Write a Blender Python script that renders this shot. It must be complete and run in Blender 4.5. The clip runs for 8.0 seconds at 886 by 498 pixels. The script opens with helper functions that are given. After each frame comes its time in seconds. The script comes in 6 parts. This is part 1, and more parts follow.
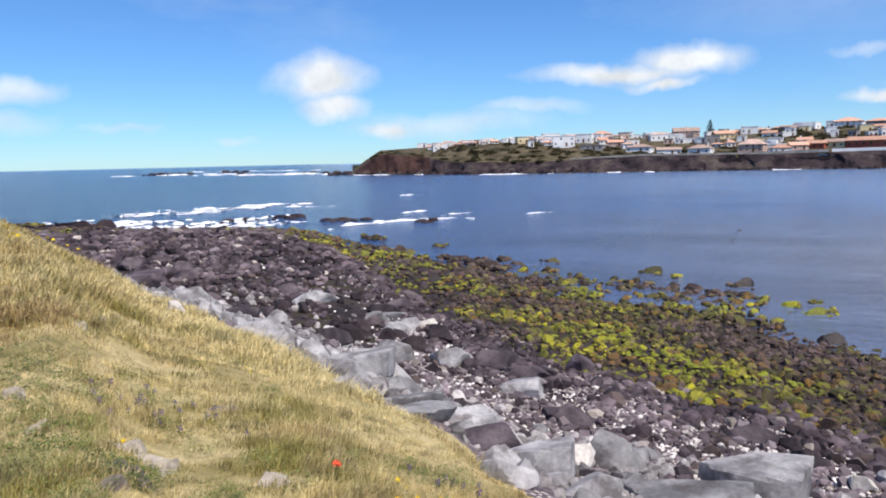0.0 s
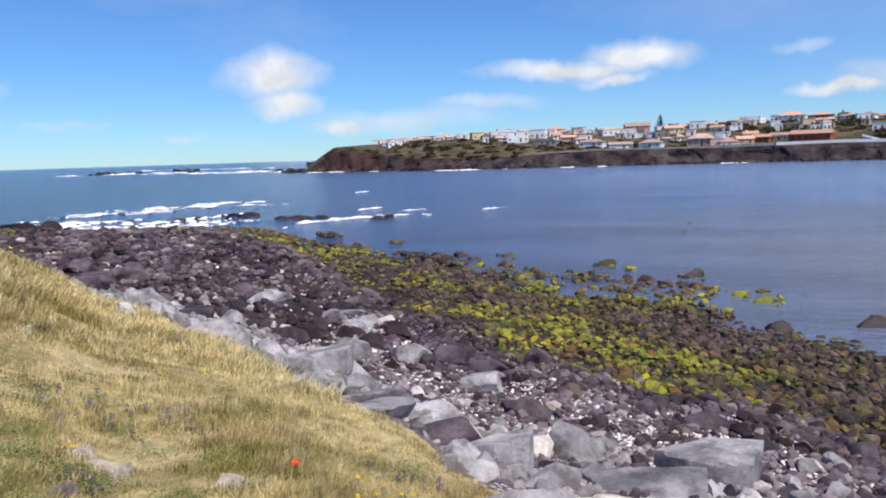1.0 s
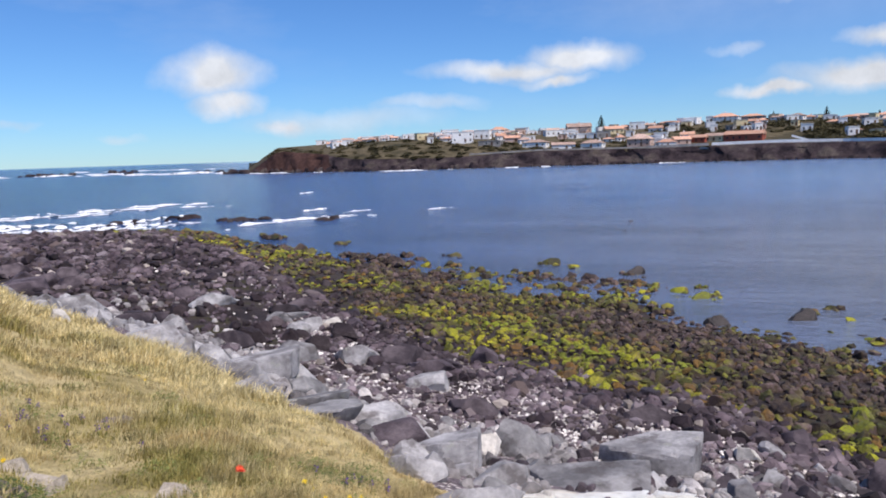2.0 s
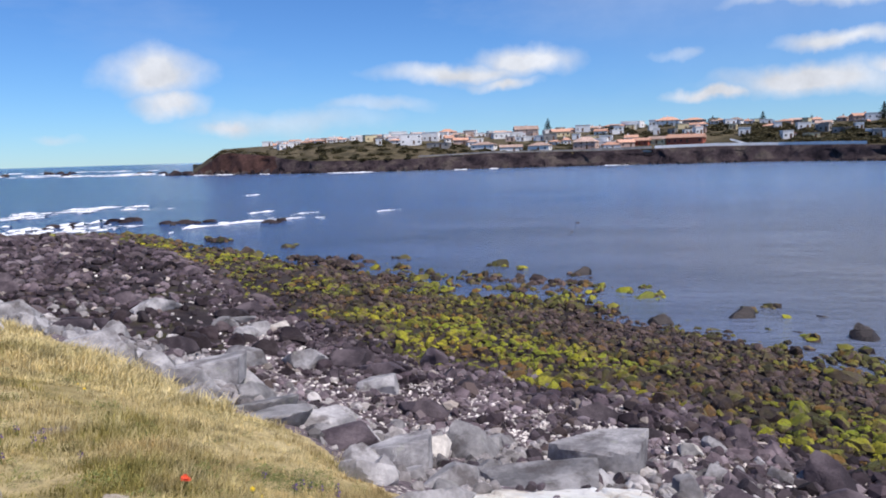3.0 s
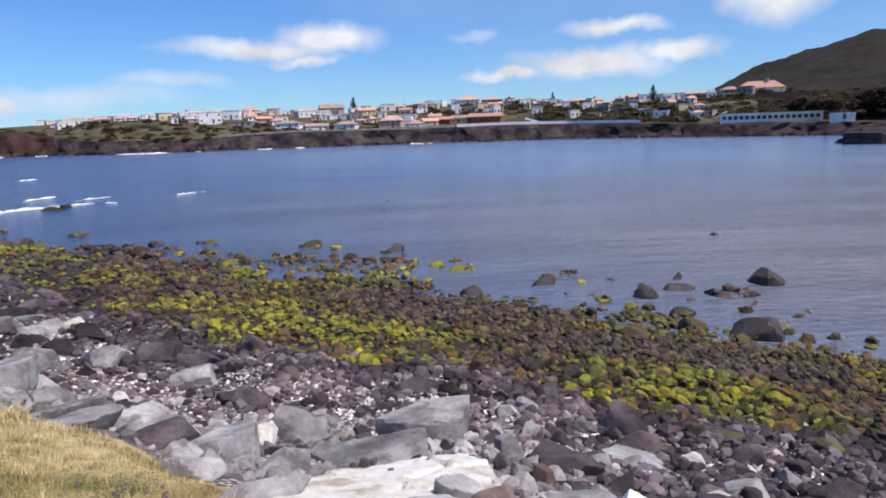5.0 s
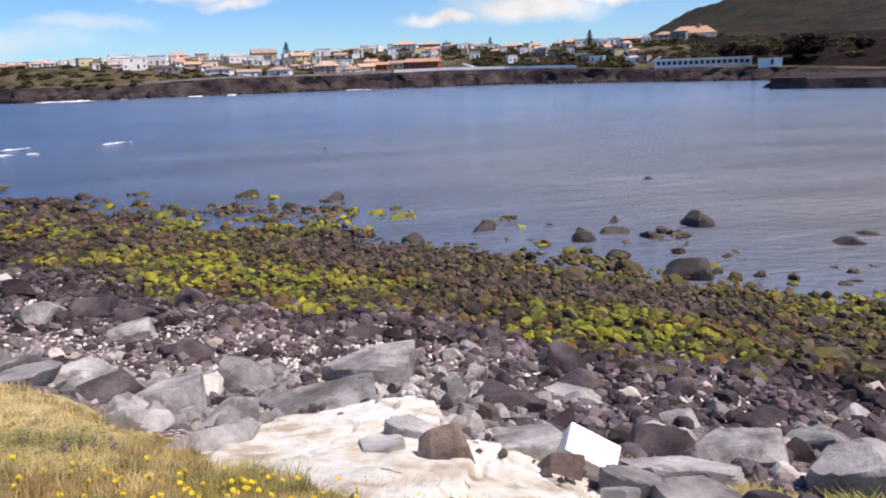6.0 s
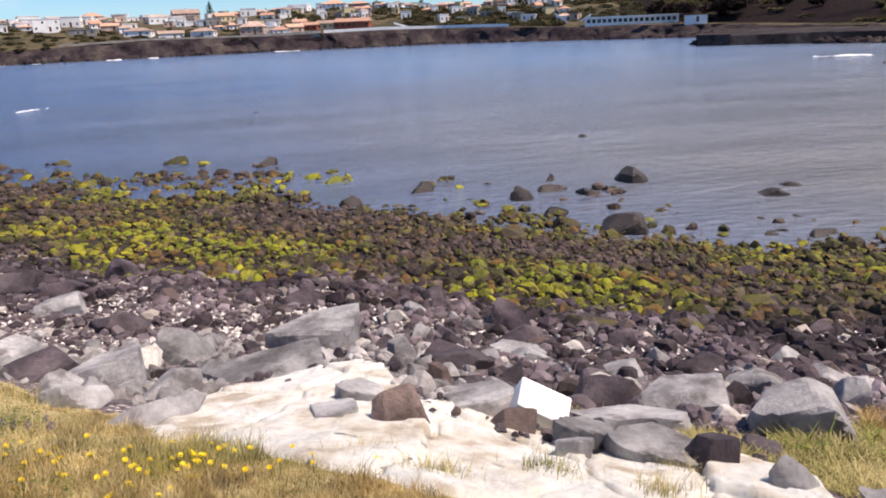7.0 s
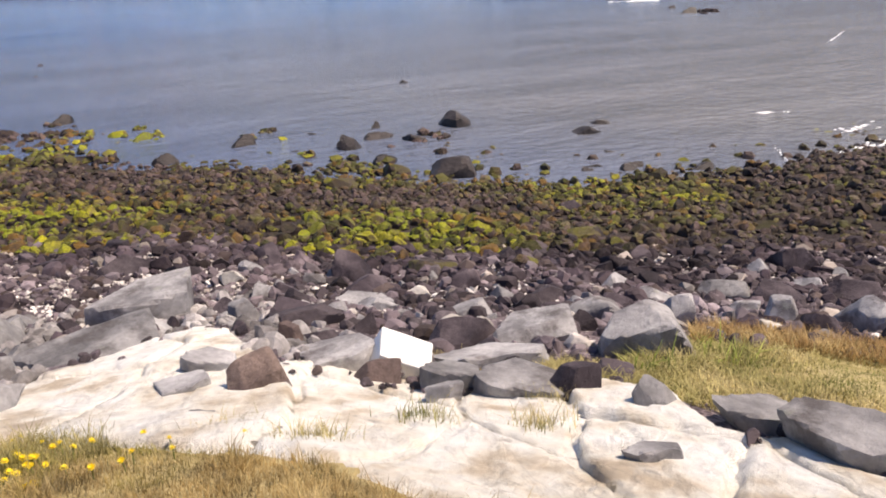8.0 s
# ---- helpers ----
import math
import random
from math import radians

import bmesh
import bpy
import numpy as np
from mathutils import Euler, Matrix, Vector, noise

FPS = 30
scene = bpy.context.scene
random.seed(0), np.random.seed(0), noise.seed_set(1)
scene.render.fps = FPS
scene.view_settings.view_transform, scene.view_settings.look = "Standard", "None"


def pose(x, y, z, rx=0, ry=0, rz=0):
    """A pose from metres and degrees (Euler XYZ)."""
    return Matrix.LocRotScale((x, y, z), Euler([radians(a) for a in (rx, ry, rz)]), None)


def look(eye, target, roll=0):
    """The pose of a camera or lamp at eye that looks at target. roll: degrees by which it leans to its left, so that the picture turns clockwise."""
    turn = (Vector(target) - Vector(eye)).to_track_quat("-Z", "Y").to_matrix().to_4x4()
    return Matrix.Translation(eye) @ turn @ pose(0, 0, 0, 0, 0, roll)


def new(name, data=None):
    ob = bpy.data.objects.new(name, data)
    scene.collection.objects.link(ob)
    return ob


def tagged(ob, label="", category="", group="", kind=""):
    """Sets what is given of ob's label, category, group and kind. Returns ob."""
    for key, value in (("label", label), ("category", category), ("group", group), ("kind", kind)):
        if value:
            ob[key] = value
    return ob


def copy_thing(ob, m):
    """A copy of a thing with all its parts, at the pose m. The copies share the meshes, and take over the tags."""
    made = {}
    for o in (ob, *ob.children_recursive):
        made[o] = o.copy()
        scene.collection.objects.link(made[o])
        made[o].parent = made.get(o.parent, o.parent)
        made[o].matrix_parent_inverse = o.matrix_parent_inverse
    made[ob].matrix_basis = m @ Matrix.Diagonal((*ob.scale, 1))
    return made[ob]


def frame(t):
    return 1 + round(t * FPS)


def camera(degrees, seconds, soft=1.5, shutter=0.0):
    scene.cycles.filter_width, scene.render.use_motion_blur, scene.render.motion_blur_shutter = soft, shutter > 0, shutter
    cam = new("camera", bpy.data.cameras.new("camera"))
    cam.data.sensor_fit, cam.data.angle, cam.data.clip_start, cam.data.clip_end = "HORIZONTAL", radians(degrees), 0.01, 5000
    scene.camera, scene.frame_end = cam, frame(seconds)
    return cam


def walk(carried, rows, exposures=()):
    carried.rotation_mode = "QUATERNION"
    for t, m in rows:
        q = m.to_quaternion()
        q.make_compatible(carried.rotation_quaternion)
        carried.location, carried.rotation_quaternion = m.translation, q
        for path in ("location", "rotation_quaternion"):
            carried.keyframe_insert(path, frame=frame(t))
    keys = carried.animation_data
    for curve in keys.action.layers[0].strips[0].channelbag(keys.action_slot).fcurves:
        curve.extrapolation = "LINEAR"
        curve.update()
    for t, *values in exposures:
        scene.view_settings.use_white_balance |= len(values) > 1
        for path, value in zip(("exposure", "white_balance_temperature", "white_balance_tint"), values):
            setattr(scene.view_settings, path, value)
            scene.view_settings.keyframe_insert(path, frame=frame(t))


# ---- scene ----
# ---- camera ----
cam = camera(63.2, 8.0, soft=1.9)
PATH = [
    (0, (0.002, -0.001, 7.001), (3.237, 19.584, 4.556), -1.30),
    (0.5, (0.012, 0.001, 6.995), (3.939, 19.463, 4.580), -1.35),
    (1, (0.004, 0.007, 6.989), (4.411, 19.344, 4.410), -1.79),
    (1.5, (0.008, 0.010, 6.985), (5.010, 19.198, 4.375), -1.92),
    (3, (0.008, 0.020, 6.986), (7.193, 18.502, 4.384), -1.71),
    (3.5, (0.017, 0.023, 6.977), (7.517, 18.391, 4.460), -1.30),
    (4, (-0.030, 0.074, 6.983), (9.458, 17.476, 4.310), -1.81),
    (4.5, (-0.058, 0.104, 6.980), (10.694, 16.748, 4.267), -1.93),
    (6, (-0.154, 0.100, 6.959), (12.588, 14.749, 2.156), -2.01),
    (6.5, (-0.153, 0.117, 6.947), (12.704, 14.594, 1.934), -2.32),
    (7, (-0.139, 0.231, 6.900), (13.619, 13.508, 1.031), -2.51),
    (7.5, (-0.093, 0.212, 6.890), (14.600, 12.285, 0.699), -2.35),
    (8.0, (-0.061, 0.547, 6.793), (16.099, 9.769, -0.543), -1.94),
]
EXPOSURES = [(0.0, 0.22, 6600, 14), (1.0, 0.12, 6550, 16), (3.0, 0.02, 6450, 17), (4.5, 0.04, 6450, 18), (6.0, 0.25, 7100, 19), (7.0, 0.31, 7450, 19), (8.0, 0.34, 7800, 18)]
walk(cam, [(t, look(eye, target, roll)) for t, eye, target, roll in PATH], EXPOSURES)

# ---- sky, sun ----
SUN_AZ, SUN_EL = 154.0, 60.0  # clockwise from +y, above the horizon
# clouds: azimuth, elevation, half width, half height, density (degrees)
CLOUDS = [
    (0.4, 6.3, 3.4, 1.6, 0.95), (1.0, 4.3, 2.8, 0.9, 0.85), (23.0, 6.1, 6.0, 0.8, 0.8), (28.0, 6.8, 3.6, 1.1, 0.95),
    (26.0, 5.2, 2.6, 0.5, 0.8), (5.6, 2.6, 2.8, 0.7, 0.75), (-5.6, 1.9, 1.8, 0.35, 0.4), (-20.7, 5.4, 3.2, 1.0, 0.6),
    (-14.0, 2.7, 3.5, 0.5, 0.35), (10.0, 2.8, 9.0, 1.2, 0.46), (17.0, 3.8, 5.0, 0.7, 0.45), (-24.0, 3.0, 6.0, 1.2, 0.55), (39.5, 6.9, 1.6, 0.6, 0.4), (41.5, 3.7, 2.0, 0.5, 0.9), (47.6, 4.5, 5.4, 1.2, 0.95),
    (54.0, 5.2, 3.5, 0.8, 0.9), (49.5, 7.2, 3.6, 0.7, 0.8), (49.0, 10.2, 7.0, 0.8, 0.7), (61.0, 8.6, 4.0, 2.0, 0.9),
]


def nodes_of(owner):
    owner.use_nodes = True
    owner.node_tree.nodes.clear()
    return owner.node_tree


def node(tree, kind, values=()):
    """A new node; values: (input, number or socket) pairs."""
    n = tree.nodes.new(kind)
    fill(tree, n, values)
    return n


def fill(tree, n, values):
    for key, value in values:
        if isinstance(value, bpy.types.NodeSocket):
            tree.links.new(value, n.inputs[key])
        else:
            n.inputs[key].default_value = value


def calc(tree, op, a, b=0.0, c=0.0, clamp=False):
    n = node(tree, "ShaderNodeMath", [(0, a), (1, b), (2, c)])
    n.operation, n.use_clamp = op, clamp
    return n.outputs[0]


def mixed(tree, factor, a, b, how="MIX"):
    n = node(tree, "ShaderNodeMix", [(0, factor)])
    n.data_type, n.blend_type = "RGBA", how
    for socket, value in ((n.inputs[6], a), (n.inputs[7], b)):
        if isinstance(value, bpy.types.NodeSocket):
            tree.links.new(value, socket)
        else:
            socket.default_value = (*value, 1.0)
    return n.outputs[2]


def ramped(tree, factor, lo, hi, to_lo=0.0, to_hi=1.0):
    return node(tree, "ShaderNodeMapRange", [(0, factor), (1, lo), (2, hi), (3, to_lo), (4, to_hi)]).outputs[0]


def noisy(tree, where, scale, detail=4.0, rough=0.55, stretch=None):
    if stretch:
        where = node(tree, "ShaderNodeMapping", [(0, where), (3, stretch)]).outputs[0]
    return node(tree, "ShaderNodeTexNoise", [("Vector", where), ("Scale", scale), ("Detail", detail), ("Roughness", rough)]).outputs[0]


world = bpy.data.worlds.new("sky")
scene.world = world
wt = nodes_of(world)
sky = node(wt, "ShaderNodeTexSky")
sky.sky_type, sky.sun_disc, sky.sun_elevation, sky.sun_rotation = "NISHITA", False, radians(SUN_EL), radians(SUN_AZ)
sky.altitude, sky.air_density, sky.dust_density, sky.ozone_density = 10.0, 1.0, 0.0, 6.0
clear = mixed(wt, 1.0, sky.outputs[0], (0.69, 1.085, 1.48), "MULTIPLY")
way = node(wt, "ShaderNodeTexCoord").outputs["Generated"]
axes = node(wt, "ShaderNodeSeparateXYZ", [(0, way)])
warp_a = calc(wt, "MULTIPLY", calc(wt, "SUBTRACT", noisy(wt, way, 7.0, 5.0, 0.55), 0.5), 8.0)
warp_e = calc(wt, "MULTIPLY", calc(wt, "SUBTRACT", noisy(wt, way, 11.0, 5.0, 0.55), 0.5), 3.2)
azimuth = calc(wt, "ADD", calc(wt, "MULTIPLY", calc(wt, "ARCTAN2", axes.outputs[0], axes.outputs[1]), 57.29578), warp_a)
elevation = calc(wt, "ADD", calc(wt, "MULTIPLY", calc(wt, "ARCSINE", axes.outputs[2]), 57.29578), warp_e)
cover = None
for a, e, wa, we, density in CLOUDS:
    u = calc(wt, "DIVIDE", calc(wt, "SUBTRACT", azimuth, a), wa)
    v = calc(wt, "DIVIDE", calc(wt, "SUBTRACT", elevation, e), we)
    far = calc(wt, "ADD", calc(wt, "MULTIPLY", u, u), calc(wt, "MULTIPLY", v, v))
    puff = calc(wt, "MULTIPLY", calc(wt, "EXPONENT", calc(wt, "MULTIPLY", far, -0.9)), density)
    cover = puff if cover is None else calc(wt, "MAXIMUM", cover, puff)
# broken cloud all over the rest of the sky, thicker overhead than near the horizon
flat = node(wt, "ShaderNodeMapping", [(0, way), (3, (1.0, 1.0, 3.0))]).outputs[0]
veil = calc(wt, "MULTIPLY", ramped(wt, calc(wt, "ADD", noisy(wt, flat, 3.2, 7.0, 0.6), ramped(wt, axes.outputs[0], 0.3, 0.92, 0.0, 0.42)), 0.52, 0.8), ramped(wt, axes.outputs[2], 0.13, 0.4, 0.06, 0.6))
cover = calc(wt, "MAXIMUM", ramped(wt, cover, 0.16, 0.76), veil, clamp=True)
shade = ramped(wt, noisy(wt, way, 16.0, 5.0, 0.6), 0.3, 0.7, 0.8, 1.1)
whiter = node(wt, "ShaderNodeVectorMath", [(0, (9.0, 9.8, 10.3)), (3, shade)])
whiter.operation = "SCALE"
white = whiter.outputs[0]
back = node(wt, "ShaderNodeBackground", [(0, mixed(wt, cover, clear, white)), (1, 0.084)])
node(wt, "ShaderNodeOutputWorld", [(0, back.outputs[0])])

sun = new("sun", bpy.data.lights.new("sun", "SUN"))
sun.data.energy, sun.data.angle, sun.data.color = 5.0, radians(0.6), (1.0, 0.95, 0.87)
a, e = radians(SUN_AZ), radians(SUN_EL)
sun.matrix_world = look((60 * math.sin(a) * math.cos(e), 60 * math.cos(a) * math.cos(e), 60 * math.sin(e)), (0, 0, 0))


# ---- materials ----
def surface(name, colour, rough=0.85, bump=None, depth=0.02, ior=1.45, spec=0.5, metal=0.0, through_light=0.0, clear_part=0.0):
    """colour(tree, where) gives the colour's socket or a triple; bump(tree, where) a height."""
    made = bpy.data.materials.new(name)
    tree = nodes_of(made)
    where = node(tree, "ShaderNodeNewGeometry").outputs["Position"]
    look_of = colour(tree, where) if callable(colour) else colour
    shader = node(tree, "ShaderNodeBsdfPrincipled", [("Metallic", metal), ("IOR", ior), ("Specular IOR Level", spec)])
    for key, value in (("Base Color", look_of), ("Roughness", rough(tree, where) if callable(rough) else rough)):
        if isinstance(value, bpy.types.NodeSocket):
            tree.links.new(value, shader.inputs[key])
        else:
            shader.inputs[key].default_value = (*value, 1.0) if isinstance(value, tuple) else value
    if bump:
        rise = node(tree, "ShaderNodeBump", [("Height", bump(tree, where)), ("Distance", depth), ("Strength", 1.0)])
        tree.links.new(rise.outputs[0], shader.inputs["Normal"])
    final = shader.outputs[0]
    if through_light:
        thin = node(tree, "ShaderNodeBsdfTranslucent", [(0, look_of)])
        final = node(tree, "ShaderNodeMixShader", [(0, through_light), (1, final), (2, thin.outputs[0])]).outputs[0]
    if clear_part:
        see = node(tree, "ShaderNodeBsdfTransparent", [(0, (0.75, 0.88, 0.9, 1.0))])
        final = node(tree, "ShaderNodeMixShader", [(0, clear_part), (1, final), (2, see.outputs[0])]).outputs[0]
    node(tree, "ShaderNodeOutputMaterial", [(0, final)])
    return made


def patchy(scale, *steps, fine=0.35, fine_scale=None):
    """Colours that blend along a coarse noise, with a finer one over them."""
    def colour(tree, where):
        coarse = noisy(tree, where, scale, 5.0)
        got = steps[0]
        for n, nxt in enumerate(steps[1:]):
            at = 0.36 + 0.28 * (n + 0.5) / (len(steps) - 1)
            got = mixed(tree, ramped(tree, coarse, at - 0.07, at + 0.07), got, nxt)
        grain = ramped(tree, noisy(tree, where, fine_scale or scale * 14, 6.0, 0.65), 0.25, 0.75, 1 - fine, 1 + fine)
        grey = node(tree, "ShaderNodeCombineColor", [(0, grain), (1, grain), (2, grain)]).outputs[0]
        return mixed(tree, 1.0, got, grey, "MULTIPLY")
    return colour


def by_piece(colour, spread=0.35):
    """The same, lighter or darker from piece to piece of a joined mesh."""
    def varied(tree, where):
        own = node(tree, "ShaderNodeNewGeometry").outputs["Random Per Island"]
        tone = ramped(tree, own, 0.0, 1.0, 1 - spread, 1 + spread)
        grey = node(tree, "ShaderNodeCombineColor", [(0, tone), (1, tone), (2, tone)]).outputs[0]
        return mixed(tree, 1.0, colour(tree, where), grey, "MULTIPLY")
    return varied


def odd_stones(colour, pale=(0.30, 0.26, 0.23), red=(0.075, 0.056, 0.052)):
    """Now and then a pale or a reddish stone among the rest."""
    def varied(tree, where):
        own = node(tree, "ShaderNodeNewGeometry").outputs["Random Per Island"]
        other = calc(tree, "FRACT", calc(tree, "MULTIPLY", own, 37.0))
        got = mixed(tree, ramped(tree, other, 0.78, 0.82), colour(tree, where), (0.13, 0.108, 0.115))
        got = mixed(tree, ramped(tree, other, 0.88, 0.90), got, red)
        return mixed(tree, ramped(tree, other, 0.963, 0.97), got, pale)
    return varied


def stained(colour, stain=(0.085, 0.072, 0.070), lichen=(0.30, 0.31, 0.26)):
    """Dark weathering stains and a little pale lichen, each with an outline of its own."""
    def varied(tree, where):
        blot = ramped(tree, noisy(tree, where, 1.7, 7.0, 0.66), 0.54, 0.64, 0.0, 0.75)
        crust = ramped(tree, noisy(tree, where, 4.3, 7.0, 0.7), 0.60, 0.66, 0.0, 0.5)
        return mixed(tree, crust, mixed(tree, blot, colour(tree, where), stain), lichen)
    return varied


def streaked(colour):
    """Tan seepage stains and thin dark cracks that run down the slope."""
    def varied(tree, where):
        turned = node(tree, "ShaderNodeMapping", [(0, where), (2, (0.0, 0.0, radians(-38)))]).outputs[0]
        seep = ramped(tree, noisy(tree, turned, 1.5, 6.0, 0.62, (0.7, 2.6, 1.0)), 0.56, 0.70, 0.0, 0.6)
        ridge = calc(tree, "ABSOLUTE", calc(tree, "SUBTRACT", noisy(tree, turned, 1.1, 5.0, 0.6, (0.55, 2.2, 1.0)), 0.47))
        crack = ramped(tree, ridge, 0.002, 0.014, 0.16, 0.0)
        grit = ramped(tree, noisy(tree, where, 6.0, 7.0, 0.72), 0.60, 0.70, 0.0, 0.7)
        got = mixed(tree, seep, colour(tree, where), (0.56, 0.47, 0.36))
        got = mixed(tree, grit, got, (0.33, 0.29, 0.25))
        patch = ramped(tree, noisy(tree, turned, 0.9, 6.0, 0.6, (0.6, 1.8, 1.0)), 0.60, 0.66, 0.0, 0.5)
        got = mixed(tree, patch, got, (0.40, 0.37, 0.34))
        return mixed(tree, crack, got, (0.16, 0.13, 0.11))
    return varied


def by_object(colour, spread=0.3):
    def varied(tree, where):
        own = node(tree, "ShaderNodeObjectInfo").outputs["Random"]
        tone = ramped(tree, own, 0.0, 1.0, 1 - spread, 1 + spread)
        grey = node(tree, "ShaderNodeCombineColor", [(0, tone), (1, tone), (2, tone)]).outputs[0]
        return mixed(tree, 1.0, colour(tree, where), grey, "MULTIPLY")
    return varied


def grain(scale, detail=8.0, rough=0.65):
    return lambda tree, where: noisy(tree, where, scale, detail, rough)


def weed_colour(tree, where, lush_by=0.0, grow_by=0.0):
    """Dark wet stone with yellow-green weed over the tops, in patches."""
    info = node(tree, "ShaderNodeNewGeometry")
    up = node(tree, "ShaderNodeSeparateXYZ", [(0, info.outputs["Normal"])]).outputs[2]
    own = info.outputs["Random Per Island"]
    patch = noisy(tree, where, 0.16, 3.0, 0.5)
    hue = noisy(tree, where, 0.5, 3.0)
    other = calc(tree, "FRACT", calc(tree, "MULTIPLY", own, 53.0))
    grow = calc(tree, "ADD", calc(tree, "MULTIPLY", own, 0.55), calc(tree, "MULTIPLY", ramped(tree, patch, 0.38, 0.62), 0.75 + grow_by))
    mottle = noisy(tree, where, 11.0, 6.0, 0.7)
    grow = calc(tree, "MULTIPLY", ramped(tree, calc(tree, "ADD", grow, calc(tree, "MULTIPLY", calc(tree, "SUBTRACT", noisy(tree, where, 3.2, 4.0, 0.6), 0.5), 0.7)), 0.39, 0.70), ramped(tree, calc(tree, "ADD", up, calc(tree, "MULTIPLY", mottle, 1.4)), 0.95, 1.45))
    stone = mixed(tree, ramped(tree, other, 0.2, 1.0), (0.018, 0.012, 0.015), (0.155, 0.106, 0.102))
    brown = mixed(tree, ramped(tree, noisy(tree, where, 6.0, 5.0), 0.4, 0.65), stone, (0.066, 0.046, 0.028))
    olive = mixed(tree, other, (0.040, 0.042, 0.010), (0.20, 0.185, 0.026))
    bright = mixed(tree, ramped(tree, hue, 0.42, 0.6), (0.28, 0.33, 0.014), (0.54, 0.50, 0.018))
    lush = calc(tree, "ADD", calc(tree, "MULTIPLY", other, 0.5), calc(tree, "MULTIPLY", ramped(tree, patch, 0.42, 0.62), 0.6))
    weed = mixed(tree, ramped(tree, lush, 0.5 - lush_by, 0.85 - lush_by), olive, bright)
    weed = mixed(tree, ramped(tree, noisy(tree, where, 5.0, 5.0, 0.65), 0.42, 0.60, 0.5, 0.0), weed, olive)
    rust = calc(tree, "FRACT", calc(tree, "MULTIPLY", own, 91.0))
    weed = mixed(tree, ramped(tree, calc(tree, "ADD", rust, calc(tree, "MULTIPLY", noisy(tree, where, 0.4, 3.0), 0.8)), 1.15, 1.3), weed, (0.20, 0.105, 0.022))
    weed = mixed(tree, ramped(tree, noisy(tree, where, 25.0, 6.0, 0.7), 0.35, 0.65), mixed(tree, 0.65, weed, (0.02, 0.022, 0.004)), weed)
    return mixed(tree, grow, brown, weed)


def blade_colour(tree, where):
    own = node(tree, "ShaderNodeNewGeometry").outputs["Random Per Island"]
    broad, small = noisy(tree, where, 0.32, 3.0), noisy(tree, where, 1.5, 5.0, 0.65)
    dry = mixed(tree, own, (0.44, 0.34, 0.13), (0.87, 0.74, 0.40))
    rusty = mixed(tree, own, (0.28, 0.19, 0.075), (0.62, 0.46, 0.21))
    green = mixed(tree, own, (0.20, 0.175, 0.045), (0.50, 0.43, 0.14))
    sage = mixed(tree, own, (0.29, 0.255, 0.10), (0.60, 0.53, 0.27))
    green = mixed(tree, ramped(tree, noisy(tree, where, 1.9, 4.0), 0.46, 0.56), green, sage)
    x = node(tree, "ShaderNodeSeparateXYZ", [(0, where)]).outputs[0]
    worn = calc(tree, "ADD", noisy(tree, where, 0.8, 5.0, 0.65), ramped(tree, x, 0.2, 1.4, 0.0, 0.20))
    first = mixed(tree, ramped(tree, worn, 0.50, 0.62), dry, rusty)
    first = mixed(tree, ramped(tree, noisy(tree, where, 2.6, 4.0, 0.6), 0.56, 0.68, 0.0, 0.7), first, (0.70, 0.60, 0.36))
    z = node(tree, "ShaderNodeSeparateXYZ", [(0, where)]).outputs[2]
    tuft = ramped(tree, noisy(tree, where, 4.0, 5.0, 0.68), 0.34, 0.66, 0.38, 1.26)
    grey = node(tree, "ShaderNodeCombineColor", [(0, tuft), (1, tuft), (2, tuft)]).outputs[0]
    all_over = mixed(tree, ramped(tree, calc(tree, "ADD", calc(tree, "MULTIPLY", broad, 0.5), calc(tree, "MULTIPLY", small, 0.5)), 0.50, 0.57), first, green)
    # bleached straw along the lower edge of the bank
    edge = calc(tree, "MULTIPLY", ramped(tree, calc(tree, "ADD", z, calc(tree, "MULTIPLY", small, 0.8)), 5.15, 4.65, 0.0, 0.9), ramped(tree, x, 1.7, 0.9))
    return mixed(tree, 1.0, grey, mixed(tree, edge, all_over, mixed(tree, own, (0.62, 0.50, 0.22), (0.90, 0.79, 0.46))), "MULTIPLY")


def shelter(tree, where):
    """0 on the open sea, 1 deep in the bay."""
    x = node(tree, "ShaderNodeSeparateXYZ", [(0, where)]).outputs[0]
    return ramped(tree, x, -40.0, 110.0)


def crossing(tree, where):
    """The same place, turned so that x runs along the crests of the swell."""
    return node(tree, "ShaderNodeMapping", [(0, where), (2, (0.0, 0.0, radians(35)))]).outputs[0]


def water_colour(tree, where):
    turned = crossing(tree, where)
    broad = ramped(tree, noisy(tree, where, 0.03, 4.0, 0.6, (1.0, 2.2, 1.0)), 0.35, 0.7)
    # the swell's shading, put into the colour as darker and lighter streaks
    streak = ramped(tree, noisy(tree, turned, 0.09, 5.0, 0.62, (0.4, 1.5, 1.0)), 0.3, 0.7, 0.78, 1.16)
    grey = node(tree, "ShaderNodeCombineColor", [(0, streak), (1, streak), (2, streak)]).outputs[0]
    sea = mixed(tree, broad, (0.010, 0.034, 0.130), (0.020, 0.048, 0.155))
    # bay blue raised to carry the bright low sky that it reflects
    bay = mixed(tree, broad, (0.146, 0.258, 0.465), (0.196, 0.296, 0.480))
    # grey of reflected cloud, painted into the shallows of the cove's corner
    place = node(tree, "ShaderNodeSeparateXYZ", [(0, where)])
    cloud_grey = calc(tree, "MULTIPLY", ramped(tree, place.outputs[1], 90.0, 5.0), ramped(tree, place.outputs[0], 8.0, 34.0))
    water = mixed(tree, cloud_grey, mixed(tree, shelter(tree, where), sea, bay), (0.235, 0.240, 0.255))
    return mixed(tree, 1.0, water, grey, "MULTIPLY")


